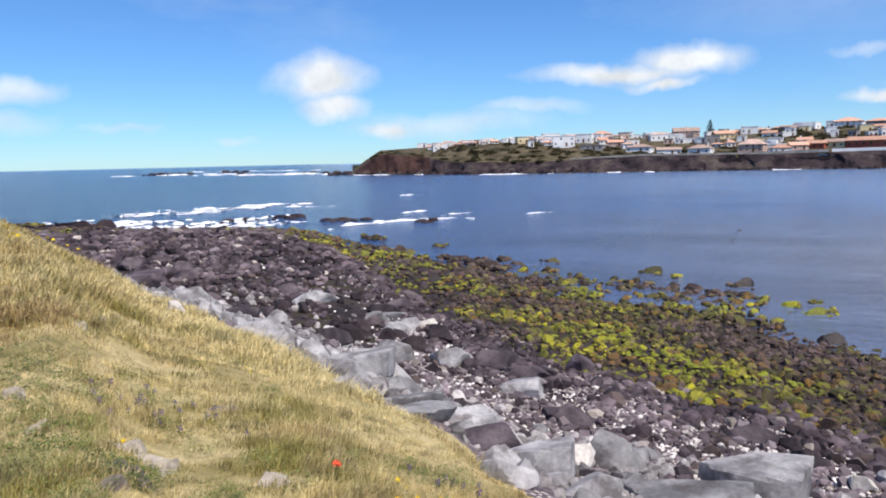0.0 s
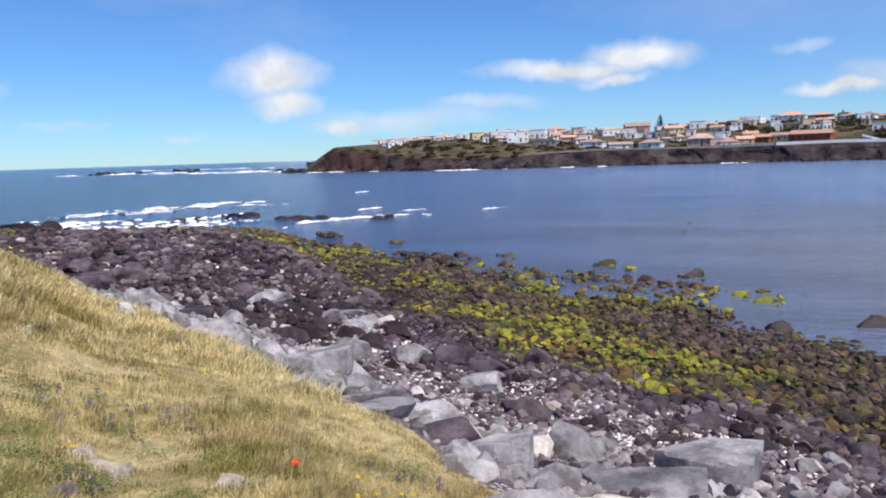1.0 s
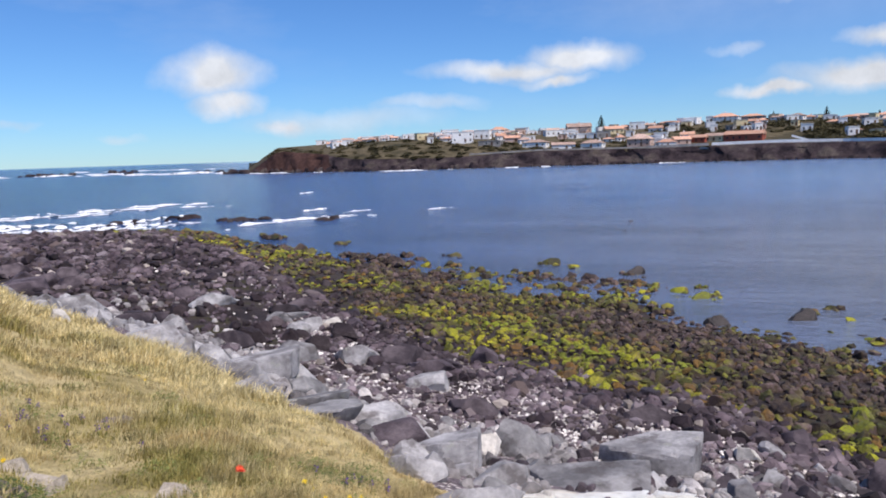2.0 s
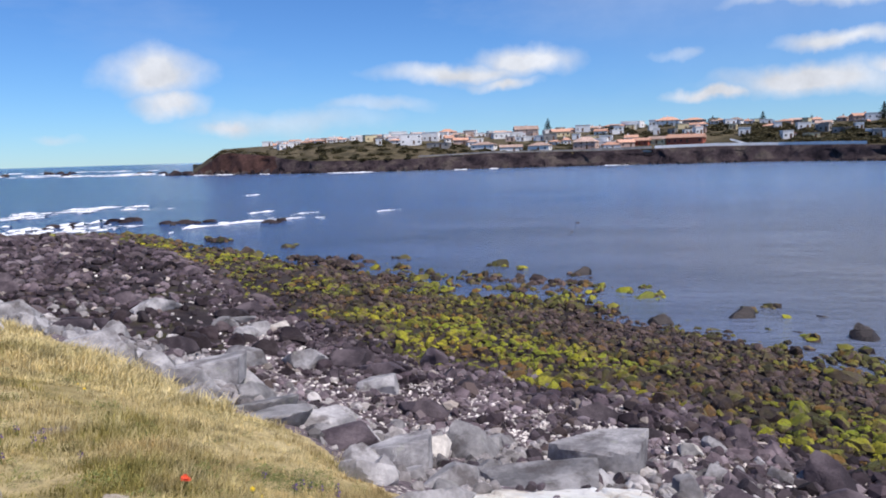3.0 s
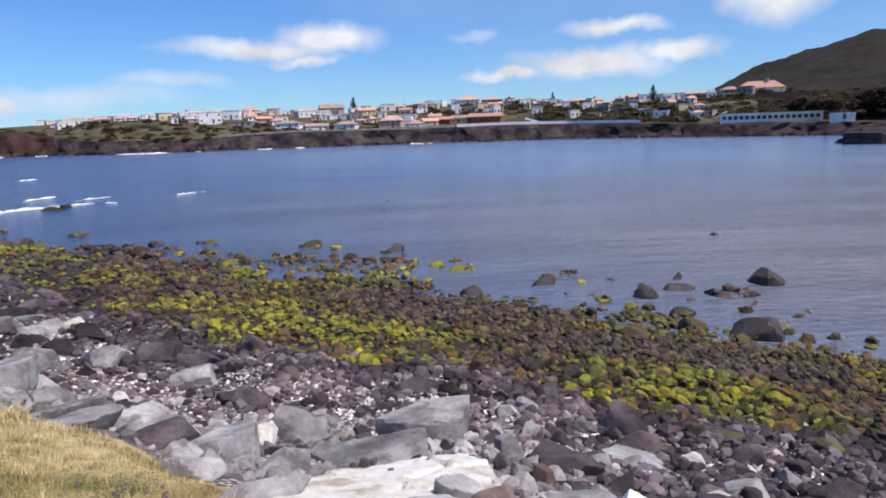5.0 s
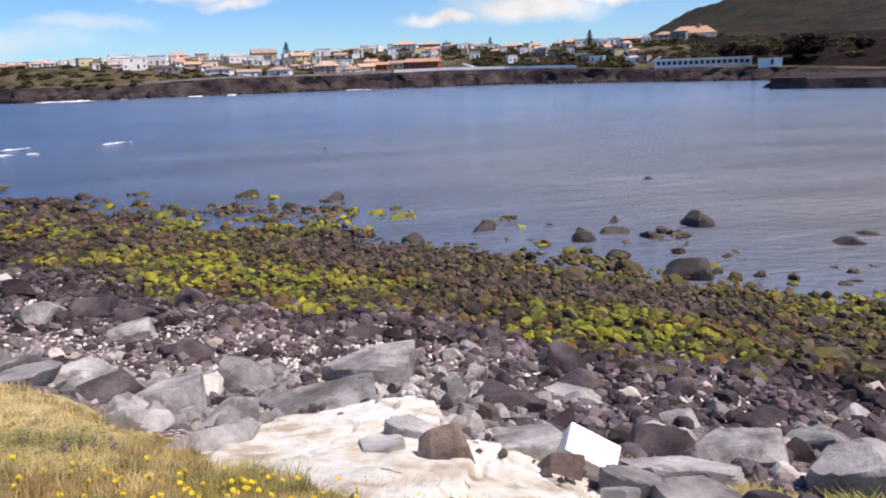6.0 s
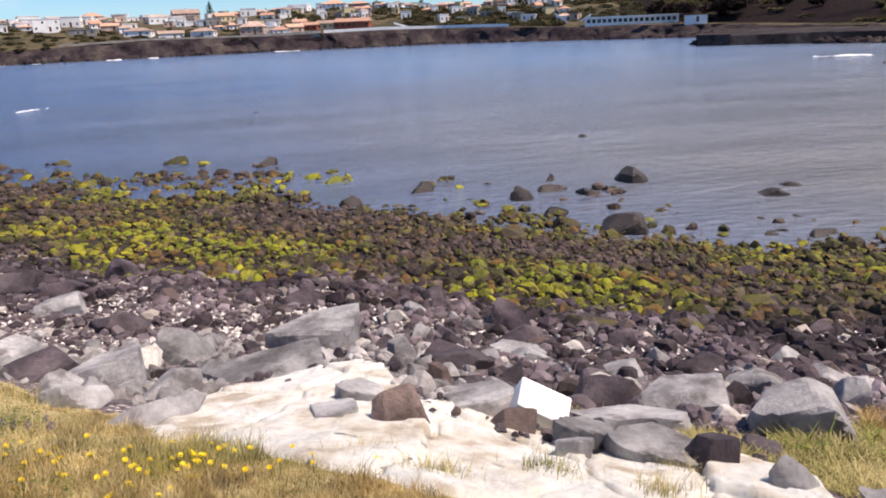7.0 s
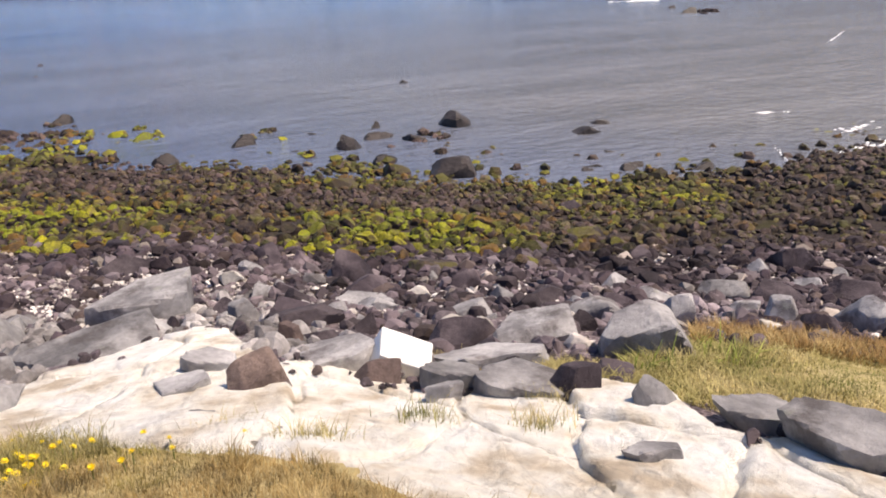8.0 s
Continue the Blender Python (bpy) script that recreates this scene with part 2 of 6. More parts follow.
def water_waves(tree, where):
    turned = crossing(tree, where)
    small = noisy(tree, turned, 1.3, 6.0, 0.62, (0.8, 1.5, 1.0))
    swell = noisy(tree, turned, 0.10, 4.0, 0.6, (0.42, 1.25, 1.0))
    both = calc(tree, "ADD", calc(tree, "MULTIPLY", small, 0.9), calc(tree, "MULTIPLY", swell, 3.4))
    return calc(tree, "MULTIPLY", both, calc(tree, "SUBTRACT", 2.3, calc(tree, "MULTIPLY", shelter(tree, where), 1.9)))


def shingle_colour(tree, where):
    cell = node(tree, "ShaderNodeTexVoronoi", [("Vector", where), ("Scale", 22.0)])
    pick = node(tree, "ShaderNodeSeparateColor", [(0, cell.outputs["Color"])]).outputs[0]
    dark = mixed(tree, pick, (0.065, 0.050, 0.058), (0.225, 0.182, 0.192))
    pale = ramped(tree, calc(tree, "ADD", pick, calc(tree, "MULTIPLY", noisy(tree, where, 0.6, 3.0), 0.3)), 1.06, 1.10)
    return mixed(tree, pale, dark, (0.62, 0.57, 0.53))


M_SOIL = surface("grass_ground", patchy(0.5, (0.24, 0.20, 0.085), (0.44, 0.35, 0.17), (0.56, 0.46, 0.25), (0.30, 0.25, 0.10)), bump=grain(14.0), depth=0.06, spec=0.1)
M_SHINGLE = surface("shingle", shingle_colour, 0.8, lambda t, w: node(t, "ShaderNodeTexVoronoi", [("Vector", w), ("Scale", 22.0)]).outputs[0], 0.03, spec=0.2)
M_BED = surface("wet_stone", patchy(0.9, (0.022, 0.018, 0.019), (0.05, 0.039, 0.039), (0.045, 0.041, 0.020)), 0.8, grain(6.0), 0.1, spec=0.12)
M_GREY = surface("grey_basalt", by_object(stained(patchy(2.2, (0.160, 0.154, 0.158), (0.27, 0.262, 0.265), (0.37, 0.360, 0.360), fine=0.25, fine_scale=16.0))), 0.85, grain(5.0, 10.0, 0.7), 0.045, spec=0.3)
M_DARK = surface("dark_basalt", by_object(patchy(1.6, (0.026, 0.020, 0.025), (0.054, 0.042, 0.049), (0.108, 0.087, 0.095), fine=0.25), 0.45), 0.75, grain(5.0, 9.0, 0.7), 0.05, spec=0.25)
M_WET = surface("wet_black_basalt", patchy(1.1, (0.016, 0.013, 0.014), (0.034, 0.027, 0.026), (0.055, 0.044, 0.040)), 0.45, grain(8.0), 0.06, spec=0.35)
M_PALE = surface("pale_stone", by_object(patchy(1.2, (0.42, 0.39, 0.35), (0.58, 0.55, 0.50)), 0.2), 0.85, grain(8.0), 0.03)
M_BLOCK = surface("white_block", patchy(3.0, (0.74, 0.73, 0.70), (0.84, 0.83, 0.81), fine=0.1), 0.8, grain(9.0), 0.02)
M_RED = surface("red_scoria", patchy(1.2, (0.095, 0.066, 0.060), (0.20, 0.145, 0.125)), 0.9, grain(9.0), 0.04)
M_COBBLE = surface("dry_cobbles", by_piece(odd_stones(patchy(0.35, (0.026, 0.019, 0.022), (0.062, 0.046, 0.053), (0.135, 0.106, 0.114))), 0.6), 0.75, grain(12.0), 0.02, spec=0.2)
M_BLACK = surface("black_beach_stones", by_object(patchy(0.9, (0.020, 0.014, 0.016), (0.042, 0.031, 0.034), (0.085, 0.068, 0.070)), 0.5), 0.75, grain(6.0), 0.05, spec=0.2)
M_GRAVEL = surface("dry_gravel", by_piece(odd_stones(patchy(0.35, (0.055, 0.043, 0.049), (0.118, 0.094, 0.103), (0.20, 0.165, 0.175)), (0.50, 0.46, 0.43)), 0.6), 0.8, grain(12.0), 0.02, spec=0.25)
M_SHARDS = surface("grey_rubble", by_piece(patchy(0.9, (0.150, 0.138, 0.138), (0.27, 0.252, 0.248), (0.40, 0.375, 0.36)), 0.5), 0.85, grain(9.0), 0.03, spec=0.25)
M_CHIP = surface("pale_pebbles", by_piece(patchy(0.8, (0.36, 0.32, 0.29), (0.66, 0.62, 0.58)), 0.4), 0.8)
M_LUSH = surface("lush_weedy_stone", lambda t, w: weed_colour(t, w, 0.08, 0.12), 0.55, grain(14.0), 0.05, spec=0.25)
M_WEED = surface("weedy_stone", lambda t, w: weed_colour(t, w, -0.10, -0.02), 0.55, grain(14.0), 0.05, spec=0.25)
M_BARE = surface("bare_wet_stone", lambda t, w: weed_colour(t, w, -0.25, -0.5), 0.55, grain(14.0), 0.05, spec=0.25)
M_MIXED = surface("weed_on_stone", weed_colour, 0.55, grain(14.0), 0.05, spec=0.25)
M_WRACK = surface("weedy_boulder", lambda t, w: weed_colour(t, w, -0.06, -0.05), 0.55, grain(10.0), 0.05, spec=0.25)
M_APRON = surface("pale_mortar", streaked(patchy(2.0, (0.58, 0.48, 0.36), (0.82, 0.76, 0.65), (0.89, 0.86, 0.78), (0.90, 0.88, 0.82), (0.91, 0.90, 0.86), fine=0.16, fine_scale=9.0)), 0.9, grain(6.0, 10.0, 0.75), 0.08)
M_RUBBLE = surface("mortar_rubble", patchy(1.5, (0.16, 0.13, 0.11), (0.34, 0.29, 0.23), (0.48, 0.42, 0.34), fine=0.3), 0.9, grain(8.0), 0.08)
M_BLADE = surface("grass_blades", blade_colour, 0.7, spec=0.25, through_light=0.4)
M_BROW = surface("brow_grass_blades", by_piece(patchy(1.2, (0.17, 0.18, 0.055), (0.40, 0.35, 0.15), (0.60, 0.50, 0.27)), 0.45), 0.7, spec=0.25, through_light=0.4)
M_RUSTY = surface("rusty_grass_blades", by_piece(patchy(1.8, (0.26, 0.15, 0.065), (0.42, 0.28, 0.12), (0.52, 0.40, 0.19)), 0.35), 0.7, spec=0.25, through_light=0.4)
M_LEAF = surface("fresh_leaves", by_piece(patchy(1.5, (0.16, 0.22, 0.04), (0.34, 0.38, 0.10)), 0.35), 0.6, spec=0.25, through_light=0.4)
M_HERB = surface("green_herbs", by_piece(patchy(1.5, (0.10, 0.14, 0.03), (0.22, 0.25, 0.07)), 0.35), 0.6, through_light=0.3)
M_SEA = surface("sea_water", water_colour, 0.14, water_waves, 0.24, 1.333, spec=0.36, clear_part=0.16)
M_FOAM = surface("foam", patchy(0.7, (0.72, 0.76, 0.80), (0.88, 0.89, 0.90), fine=0.1), 0.7, grain(3.0), 0.1)
M_CLIFF = surface("sea_cliff", patchy(0.11, (0.014, 0.011, 0.014), (0.034, 0.025, 0.028), (0.050, 0.038, 0.040), (0.078, 0.064, 0.056), fine=0.5, fine_scale=0.6), 0.9, grain(0.5), 1.0, spec=0.1)
M_REDCLIFF = surface("red_cliff", patchy(0.07, (0.034, 0.019, 0.018), (0.070, 0.038, 0.032), fine_scale=0.5), 0.9, grain(0.5), 1.0, spec=0.1)
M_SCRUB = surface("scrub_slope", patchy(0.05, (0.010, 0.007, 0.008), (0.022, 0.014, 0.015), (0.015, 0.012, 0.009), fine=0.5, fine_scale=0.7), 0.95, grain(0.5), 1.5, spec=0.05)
M_FIELD = surface("far_fields", patchy(0.04, (0.040, 0.037, 0.022), (0.11, 0.09, 0.055), (0.055, 0.048, 0.028), fine=0.6, fine_scale=0.3), 0.95, grain(0.6), 0.6, spec=0.1)
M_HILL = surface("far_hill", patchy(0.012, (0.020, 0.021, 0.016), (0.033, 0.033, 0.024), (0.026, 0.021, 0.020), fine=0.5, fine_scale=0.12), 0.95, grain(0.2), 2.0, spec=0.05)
M_BUSH = surface("bush_leaves", by_piece(patchy(0.2, (0.050, 0.046, 0.024), (0.118, 0.103, 0.056)), 0.3), 0.85, through_light=0.3, spec=0.1)
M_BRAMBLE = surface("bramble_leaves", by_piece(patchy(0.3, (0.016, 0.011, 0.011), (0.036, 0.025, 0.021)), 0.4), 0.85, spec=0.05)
M_PINE = surface("pine_needles", by_piece(patchy(0.3, (0.012, 0.022, 0.014), (0.028, 0.042, 0.024)), 0.4), 0.8, spec=0.1)
M_BARK = surface("bark", patchy(2.0, (0.06, 0.045, 0.035), (0.11, 0.085, 0.06)), 0.9)
M_QUAY = surface("quay_concrete", patchy(0.15, (0.022, 0.018, 0.019), (0.055, 0.045, 0.044), fine=0.5, fine_scale=0.8), 0.9, grain(0.8), 0.2, spec=0.1)
M_WHITE = surface("white_render", patchy(0.3, (0.76, 0.75, 0.72), (0.85, 0.84, 0.82), fine=0.08), 0.85)
M_CREAM = surface("cream_render", patchy(0.3, (0.60, 0.50, 0.30), (0.68, 0.58, 0.36), fine=0.08), 0.85)
M_PINK = surface("pink_render", patchy(0.3, (0.46, 0.32, 0.26), (0.55, 0.40, 0.33), fine=0.08), 0.85)
M_RUST = surface("red_render", patchy(0.3, (0.30, 0.07, 0.045), (0.36, 0.10, 0.06), fine=0.1), 0.85)
M_DUN = surface("grey_render", patchy(0.3, (0.22, 0.21, 0.20), (0.32, 0.30, 0.28), fine=0.1), 0.85)
M_TILE = surface("clay_tiles", by_object(patchy(0.5, (0.48, 0.25, 0.165), (0.56, 0.32, 0.22), (0.42, 0.25, 0.18), fine=0.25), 0.25), 0.85)
M_OLDTILE = surface("old_clay_tiles", by_object(patchy(0.5, (0.34, 0.24, 0.19), (0.45, 0.32, 0.26), fine=0.25), 0.25), 0.85)
M_GLASS = surface("dark_panes", (0.02, 0.024, 0.03), 0.15)
M_DOOR = surface("painted_doors", by_object(patchy(1.0, (0.10, 0.045, 0.025), (0.16, 0.09, 0.05)), 0.4), 0.6)
M_YELLOW = surface("yellow_petals", patchy(20.0, (0.72, 0.50, 0.01), (0.80, 0.62, 0.02), fine=0.1), 0.6)
M_PURPLE = surface("purple_petals", patchy(20.0, (0.09, 0.05, 0.16), (0.14, 0.08, 0.24), fine=0.1), 0.6)
M_POPPY = surface("red_petals", patchy(20.0, (0.62, 0.05, 0.012), (0.75, 0.09, 0.02), fine=0.1), 0.6)


# ---- building helpers ----
def mesh_of(name, verts, faces, materials, slots=None, smooth=True):
    """A mesh from arrays of places and of triangles or quads, with a material slot for each face."""
    verts, faces = np.asarray(verts, np.float32), np.asarray(faces, np.int32)
    mesh = bpy.data.meshes.new(name)
    count, corners = faces.shape
    mesh.vertices.add(len(verts))
    mesh.vertices.foreach_set("co", verts.ravel())
    mesh.loops.add(count * corners)
    mesh.loops.foreach_set("vertex_index", faces.ravel())
    mesh.polygons.add(count)
    mesh.polygons.foreach_set("loop_start", np.arange(0, count * corners, corners, dtype=np.int32))
    for m in materials:
        mesh.materials.append(m)
    if slots is not None:
        mesh.polygons.foreach_set("material_index", np.asarray(slots, np.int32))
    mesh.polygons.foreach_set("use_smooth", np.full(count, smooth))
    mesh.update(calc_edges=True)
    return mesh


def part(name, mesh, parent, label="", at=None):
    """A mesh (or a bmesh with its material) as one part under a thing."""
    ob = new(name, mesh)
    ob.parent = parent
    if at is not None:
        ob.matrix_basis = at
    return tagged(ob, label)


def from_bm(name, bm, material, smooth=False):
    mesh = bpy.data.meshes.new(name)
    for f in bm.faces:
        f.smooth = smooth
    bm.to_mesh(mesh)
    bm.free()
    mesh.materials.append(material)
    return mesh


def box_bm(x0, x1, y0, y1, z0, z1, bevel=0.0, bm=None):
    bm = bm or bmesh.new()
    got = bmesh.ops.create_cube(bm, size=1.0, matrix=Matrix.LocRotScale(((x0 + x1) / 2, (y0 + y1) / 2, (z0 + z1) / 2), None, (x1 - x0, y1 - y0, z1 - z0)))
    if bevel:
        edges = {e for v in got["verts"] for e in v.link_edges}
        bmesh.ops.bevel(bm, geom=list(edges), offset=bevel, segments=2, affect="EDGES", profile=0.6)
    return bm


def fractal(points, octaves=4, seed=0.0):
    """Noise from -1 to 1 at each place, by sums of turned waves."""
    rng = np.random.default_rng(int(seed) + 17)
    total, size = np.zeros(len(points)), 0.0
    for n in range(octaves):
        amp = 0.55**n
        for _ in range(5):
            k = rng.normal(size=points.shape[1]) * 1.9**n * 1.3
            total += amp * np.sin(points @ k + rng.uniform(0, 6.28)) / 5
        size += amp
    return total / size * 2.2


# ---- the lie of the land ----
# Azimuth from the bank's top (degrees, clockwise from +y), with the distance at which each line of the shore lies.
WATER = [(-120, 4000), (-90, 400), (-60, 150), (-35, 116), (-20.5, 102), (-13.2, 80), (-6.8, 77), (-1.8, 75), (1.5, 64), (5, 58), (8.3, 52.5), (12, 47), (16, 40.5), (20.3, 35),
         (25, 34), (31, 31.5), (42, 29), (46, 26.5), (52, 25.3), (60, 23.6), (70, 23.2), (79, 24.3), (85, 26), (87, 28.5), (93, 32), (105, 45), (125, 80), (150, 400), (165, 4000)]
TIDE = [(-120, 3700), (-90, 330), (-60, 105), (-35, 80), (-17, 72), (-6.8, 67), (-2.8, 60), (1.5, 46), (5.6, 32), (9.9, 26.5), (18.6, 20.6), (27.3, 18.4), (40, 16.6), (51, 14.5), (60, 14.5),
        (70, 14.4), (83, 15.4), (94, 17), (110, 26), (125, 50), (150, 330), (165, 3700)]
FOOT = [(-120, 3400), (-90, 270), (-60, 78), (-40, 56), (-22.6, 42), (-20, 37), (-11.2, 29.4), (-3, 22.2), (2, 18.6), (6.3, 16), (9.8, 14.1), (18.7, 12.4), (25.3, 11.8), (28, 11.4),
        (39.5, 11.1), (51, 10), (65.5, 10.1), (79.5, 10.3), (95, 10.6), (110, 14), (125, 26), (150, 270), (165, 3400)]
EDGE = [(-120, 3000), (-90, 220), (-60, 60), (-40, 44), (-22.6, 34), (-20, 28), (-13.3, 20), (-7.3, 15.5), (-3.2, 12.5), (3.2, 10), (9.7, 8.3), (12.8, 7.2), (18, 6.1), (22.6, 5.6),
        (31, 4.6), (40, 3.9), (47, 3.2), (60, 2.5), (80, 2.2), (100, 2.2), (120, 3.5), (135, 20), (150, 200), (165, 3000)]
EDGE_Z = [(-120, 7), (-60, 5.7), (-40, 5.4), (-22.6, 5.1), (-20, 4.6), (-13.3, 3.5), (-7.3, 3.5), (-3.2, 3.6), (3.2, 3.65), (9.7, 3.7), (12.8, 3.8), (18, 3.95), (22.6, 4.0),
          (31, 4.2), (40, 4.35), (47, 4.5), (60, 4.65), (80, 4.7), (120, 4.8), (150, 5.6), (165, 7)]
STAND = 5.4


def along(table, az, log=True):
    xs, ys = np.array(table, float).T
    return np.exp(np.interp(az, xs, np.log(ys))) if log else np.interp(az, xs, ys)


def lines_at(az):
    return [along(t, az) for t in (EDGE, FOOT, TIDE, WATER)]


def ground_z(x, y, rough=True):
    x, y = np.atleast_1d(np.asarray(x, float)), np.atleast_1d(np.asarray(y, float))
    az, r = np.degrees(np.arctan2(x, y)), np.hypot(x, y)
    edge, foot, tide, water = lines_at(az)
    top = along(EDGE_Z, az, False)
    knots = [(0 * edge, 0 * edge + STAND), (edge, top), (foot, 0 * foot + 2.0), (tide, 0 * foot + 1.0), (water, 0 * foot), (water + 9, 0 * foot - 0.5), (water + 60, 0 * foot - 3.0), (water + 9000, 0 * foot - 6.0)]
    z = np.full_like(r, -6.0)
    for (r0, z0), (r1, z1) in zip(knots, knots[1:]):
        u = (r - r0) / np.maximum(r1 - r0, 1e-6)
        inside = (u >= 0) & (u < 1)
        z = np.where(inside, z0 + (z1 - z0) * u, z)
    # the grass bank bulges a little between the eye and its edge
    u = np.clip(r / edge, 0, 1)
    z = z + np.where(r < edge, 0.22 * np.sin(np.pi * u) * np.clip((r - 1) / 2, 0, 1) * np.clip((5.0 - top) * 2.5, 0, 1), 0)
    if rough:
        p = np.stack([x, y], -1)
        z = z + fractal(p * 0.5, 3, 1) * 0.10 * np.clip(r / 6, 0.2, 1) * (r < 400) + fractal(p * 0.13, 2, 2) * 0.16 * np.clip(r / 25, 0, 1) * (r < 400)
    return z


def at_polar(az, r):
    return r * math.sin(radians(az)), r * math.cos(radians(az))



def apron_reach(az):
    """How far the mortar apron reaches down the bank."""
    return np.interp(az, [16, 18, 20, 23, 26, 30, 33, 37, 38.5, 40, 43.5, 48.6, 53, 57, 61, 67, 73, 76, 82, 86, 100, 112, 122], [3.0, 4.8, 5.6, 6.5, 7.0, 7.2, 7.6, 8.1, 7.3, 5.5, 5.7, 5.4, 5.0, 4.8, 4.6, 4.9, 4.4, 3.9, 3.95, 3.5, 3.4, 3.3, 1.5])


def brow_lines(az):
    """Inner and outer edge of the grassy brow beside the apron."""
    inner = np.interp(az, [62, 65, 70, 74, 78, 83, 90, 110], [5.3, 5.0, 4.7, 4.55, 4.4, 4.3, 4.3, 4.2])
    outer = np.interp(az, [62, 65, 70, 75, 79, 86, 92, 110], [5.3, 5.7, 5.6, 6.4, 8.2, 8.1, 8.0, 8.0])
    return inner, outer


# ---- ground sheet ----
def build_ground():
    az = np.r_[np.linspace(-180, -46, 60, endpoint=False), np.linspace(-46, 112, 460, endpoint=False), np.linspace(112, 180, 36)]
    rings = np.r_[np.geomspace(0.8, 140, 210), np.geomspace(150, 4800, 26)]
    A, Rr = np.meshgrid(az, rings, indexing="ij")
    X, Y = Rr * np.sin(np.radians(A)), Rr * np.cos(np.radians(A))
    Z = ground_z(X.ravel(), Y.ravel())
    verts = np.stack([X.ravel(), Y.ravel(), Z], -1)
    na, nr = A.shape
    i, j = np.meshgrid(np.arange(na - 1), np.arange(nr - 1), indexing="ij")
    k = (i * nr + j).ravel()
    quads = np.stack([k, k + 1, k + nr + 1, k + nr], -1)
    mid = verts[quads].mean(1)
    azm, rm = np.degrees(np.arctan2(mid[:, 0], mid[:, 1])), np.hypot(mid[:, 0], mid[:, 1])
    wob = 1 + 0.07 * fractal(mid[:, :2] * 0.9, 3, 5)
    edge, foot, tide, water = lines_at(azm)
    slots = np.where(rm < edge * wob, 0, np.where(rm < tide * wob, 1, 2))
    apron = (azm > 18) & (azm < 104) & (rm >= edge * 0.8 * wob) & (rm < (apron_reach(azm) + 0.3) * wob)
    slots = np.where(apron, 3, slots)
    stony = (azm + 3.0 * fractal(mid[:, :2] * 0.5, 3, 6) < 5) & (rm > foot * 0.94) & (slots == 1)
    slots = np.where(stony, 2, slots)
    brow_in, brow_out = brow_lines(azm)
    slots = np.where((azm > 62) & (azm < 110) & (rm > brow_in) & (rm < brow_out), 0, slots)
    # the cap in the middle
    hub = len(verts)
    verts = np.r_[verts, [[0, 0, STAND]]]
    tri_hub = np.stack([np.full(na - 1, hub), np.arange(na - 1) * nr, (np.arange(na - 1) + 1) * nr, np.full(na - 1, hub)], -1)
    mesh = mesh_of("ground", verts, np.r_[quads], [M_SOIL, M_SHINGLE, M_BED, M_APRON], slots)
    tagged(new("ground", mesh), "grassy bank falling to a dark stony shore and sea bed", "ground", kind="structure")
    cap = mesh_of("ground_cap", verts[np.r_[np.arange(na) * nr, hub]] - (0, 0, 0.004), [(na, n, n + 1) for n in range(na - 1)], [M_SOIL])
    tagged(new("ground_underfoot", cap), "trodden grass on the top of the bank", "ground", kind="structure")


build_ground()


# ---- sea ----
def build_sea():
    az = np.linspace(-180, 180, 361)
    rings = np.r_[np.geomspace(14, 200, 60), np.geomspace(215, 4900, 30)]
    A, Rr = np.meshgrid(az, rings, indexing="ij")
    verts = np.stack([Rr * np.sin(np.radians(A)), Rr * np.cos(np.radians(A)), 0 * A], -1).reshape(-1, 3)
    na, nr = A.shape
    i, j = np.meshgrid(np.arange(na - 1), np.arange(nr - 1), indexing="ij")
    k = (i * nr + j).ravel()
    quads = np.stack([k, k + 1, k + nr + 1, k + nr], -1)
    mid = verts[quads].mean(1)
    keep = np.hypot(mid[:, 0], mid[:, 1]) > along(WATER, np.degrees(np.arctan2(mid[:, 0], mid[:, 1]))) * 0.80 - 1
    tagged(new("water", mesh_of("water", verts, quads[keep], [M_SEA])), "blue rippled sea in a sheltered bay", "sea", kind="structure")


build_sea()

# ---- far coast across the bay ----
F_SHORE = [(2.4, 400), (5, 385), (8.7, 362), (12.5, 338), (16.7, 332), (29.3, 329), (38, 332), (46.5, 333), (54.6, 303), (62.5, 284), (65, 279), (68, 262), (72, 238), (77, 214), (82, 195), (90, 172), (96, 176), (112, 150), (128, 130)]
F_WALL = [(2.4, 0.3), (3.3, 5.0), (4.4, 10.2), (5, 11), (8.0, 8.6), (10.5, 5.8), (16.7, 5.2), (22, 6.2), (25, 7.0), (33.5, 6.6), (42, 7.2), (51, 6.3), (55, 5.2), (64, 4.6), (66, 4.2), (73, 3.0), (128, 2.6)]
F_TOP = [(2.4, 0.4), (3.4, 8.0), (4.6, 14.8), (8.7, 16.2), (13, 17.4), (21, 18.0), (29, 17.2), (36, 19.4), (41, 20.8), (47, 18.6), (55, 18.2), (59, 20), (66, 18.0), (74, 17.5), (90, 14), (128, 10)]
F_HILL = [(2.4, 2), (40, 10), (52, 15), (55, 22), (57, 43), (60, 67), (63, 86), (67, 100), (75, 104), (90, 110), (128, 60)]


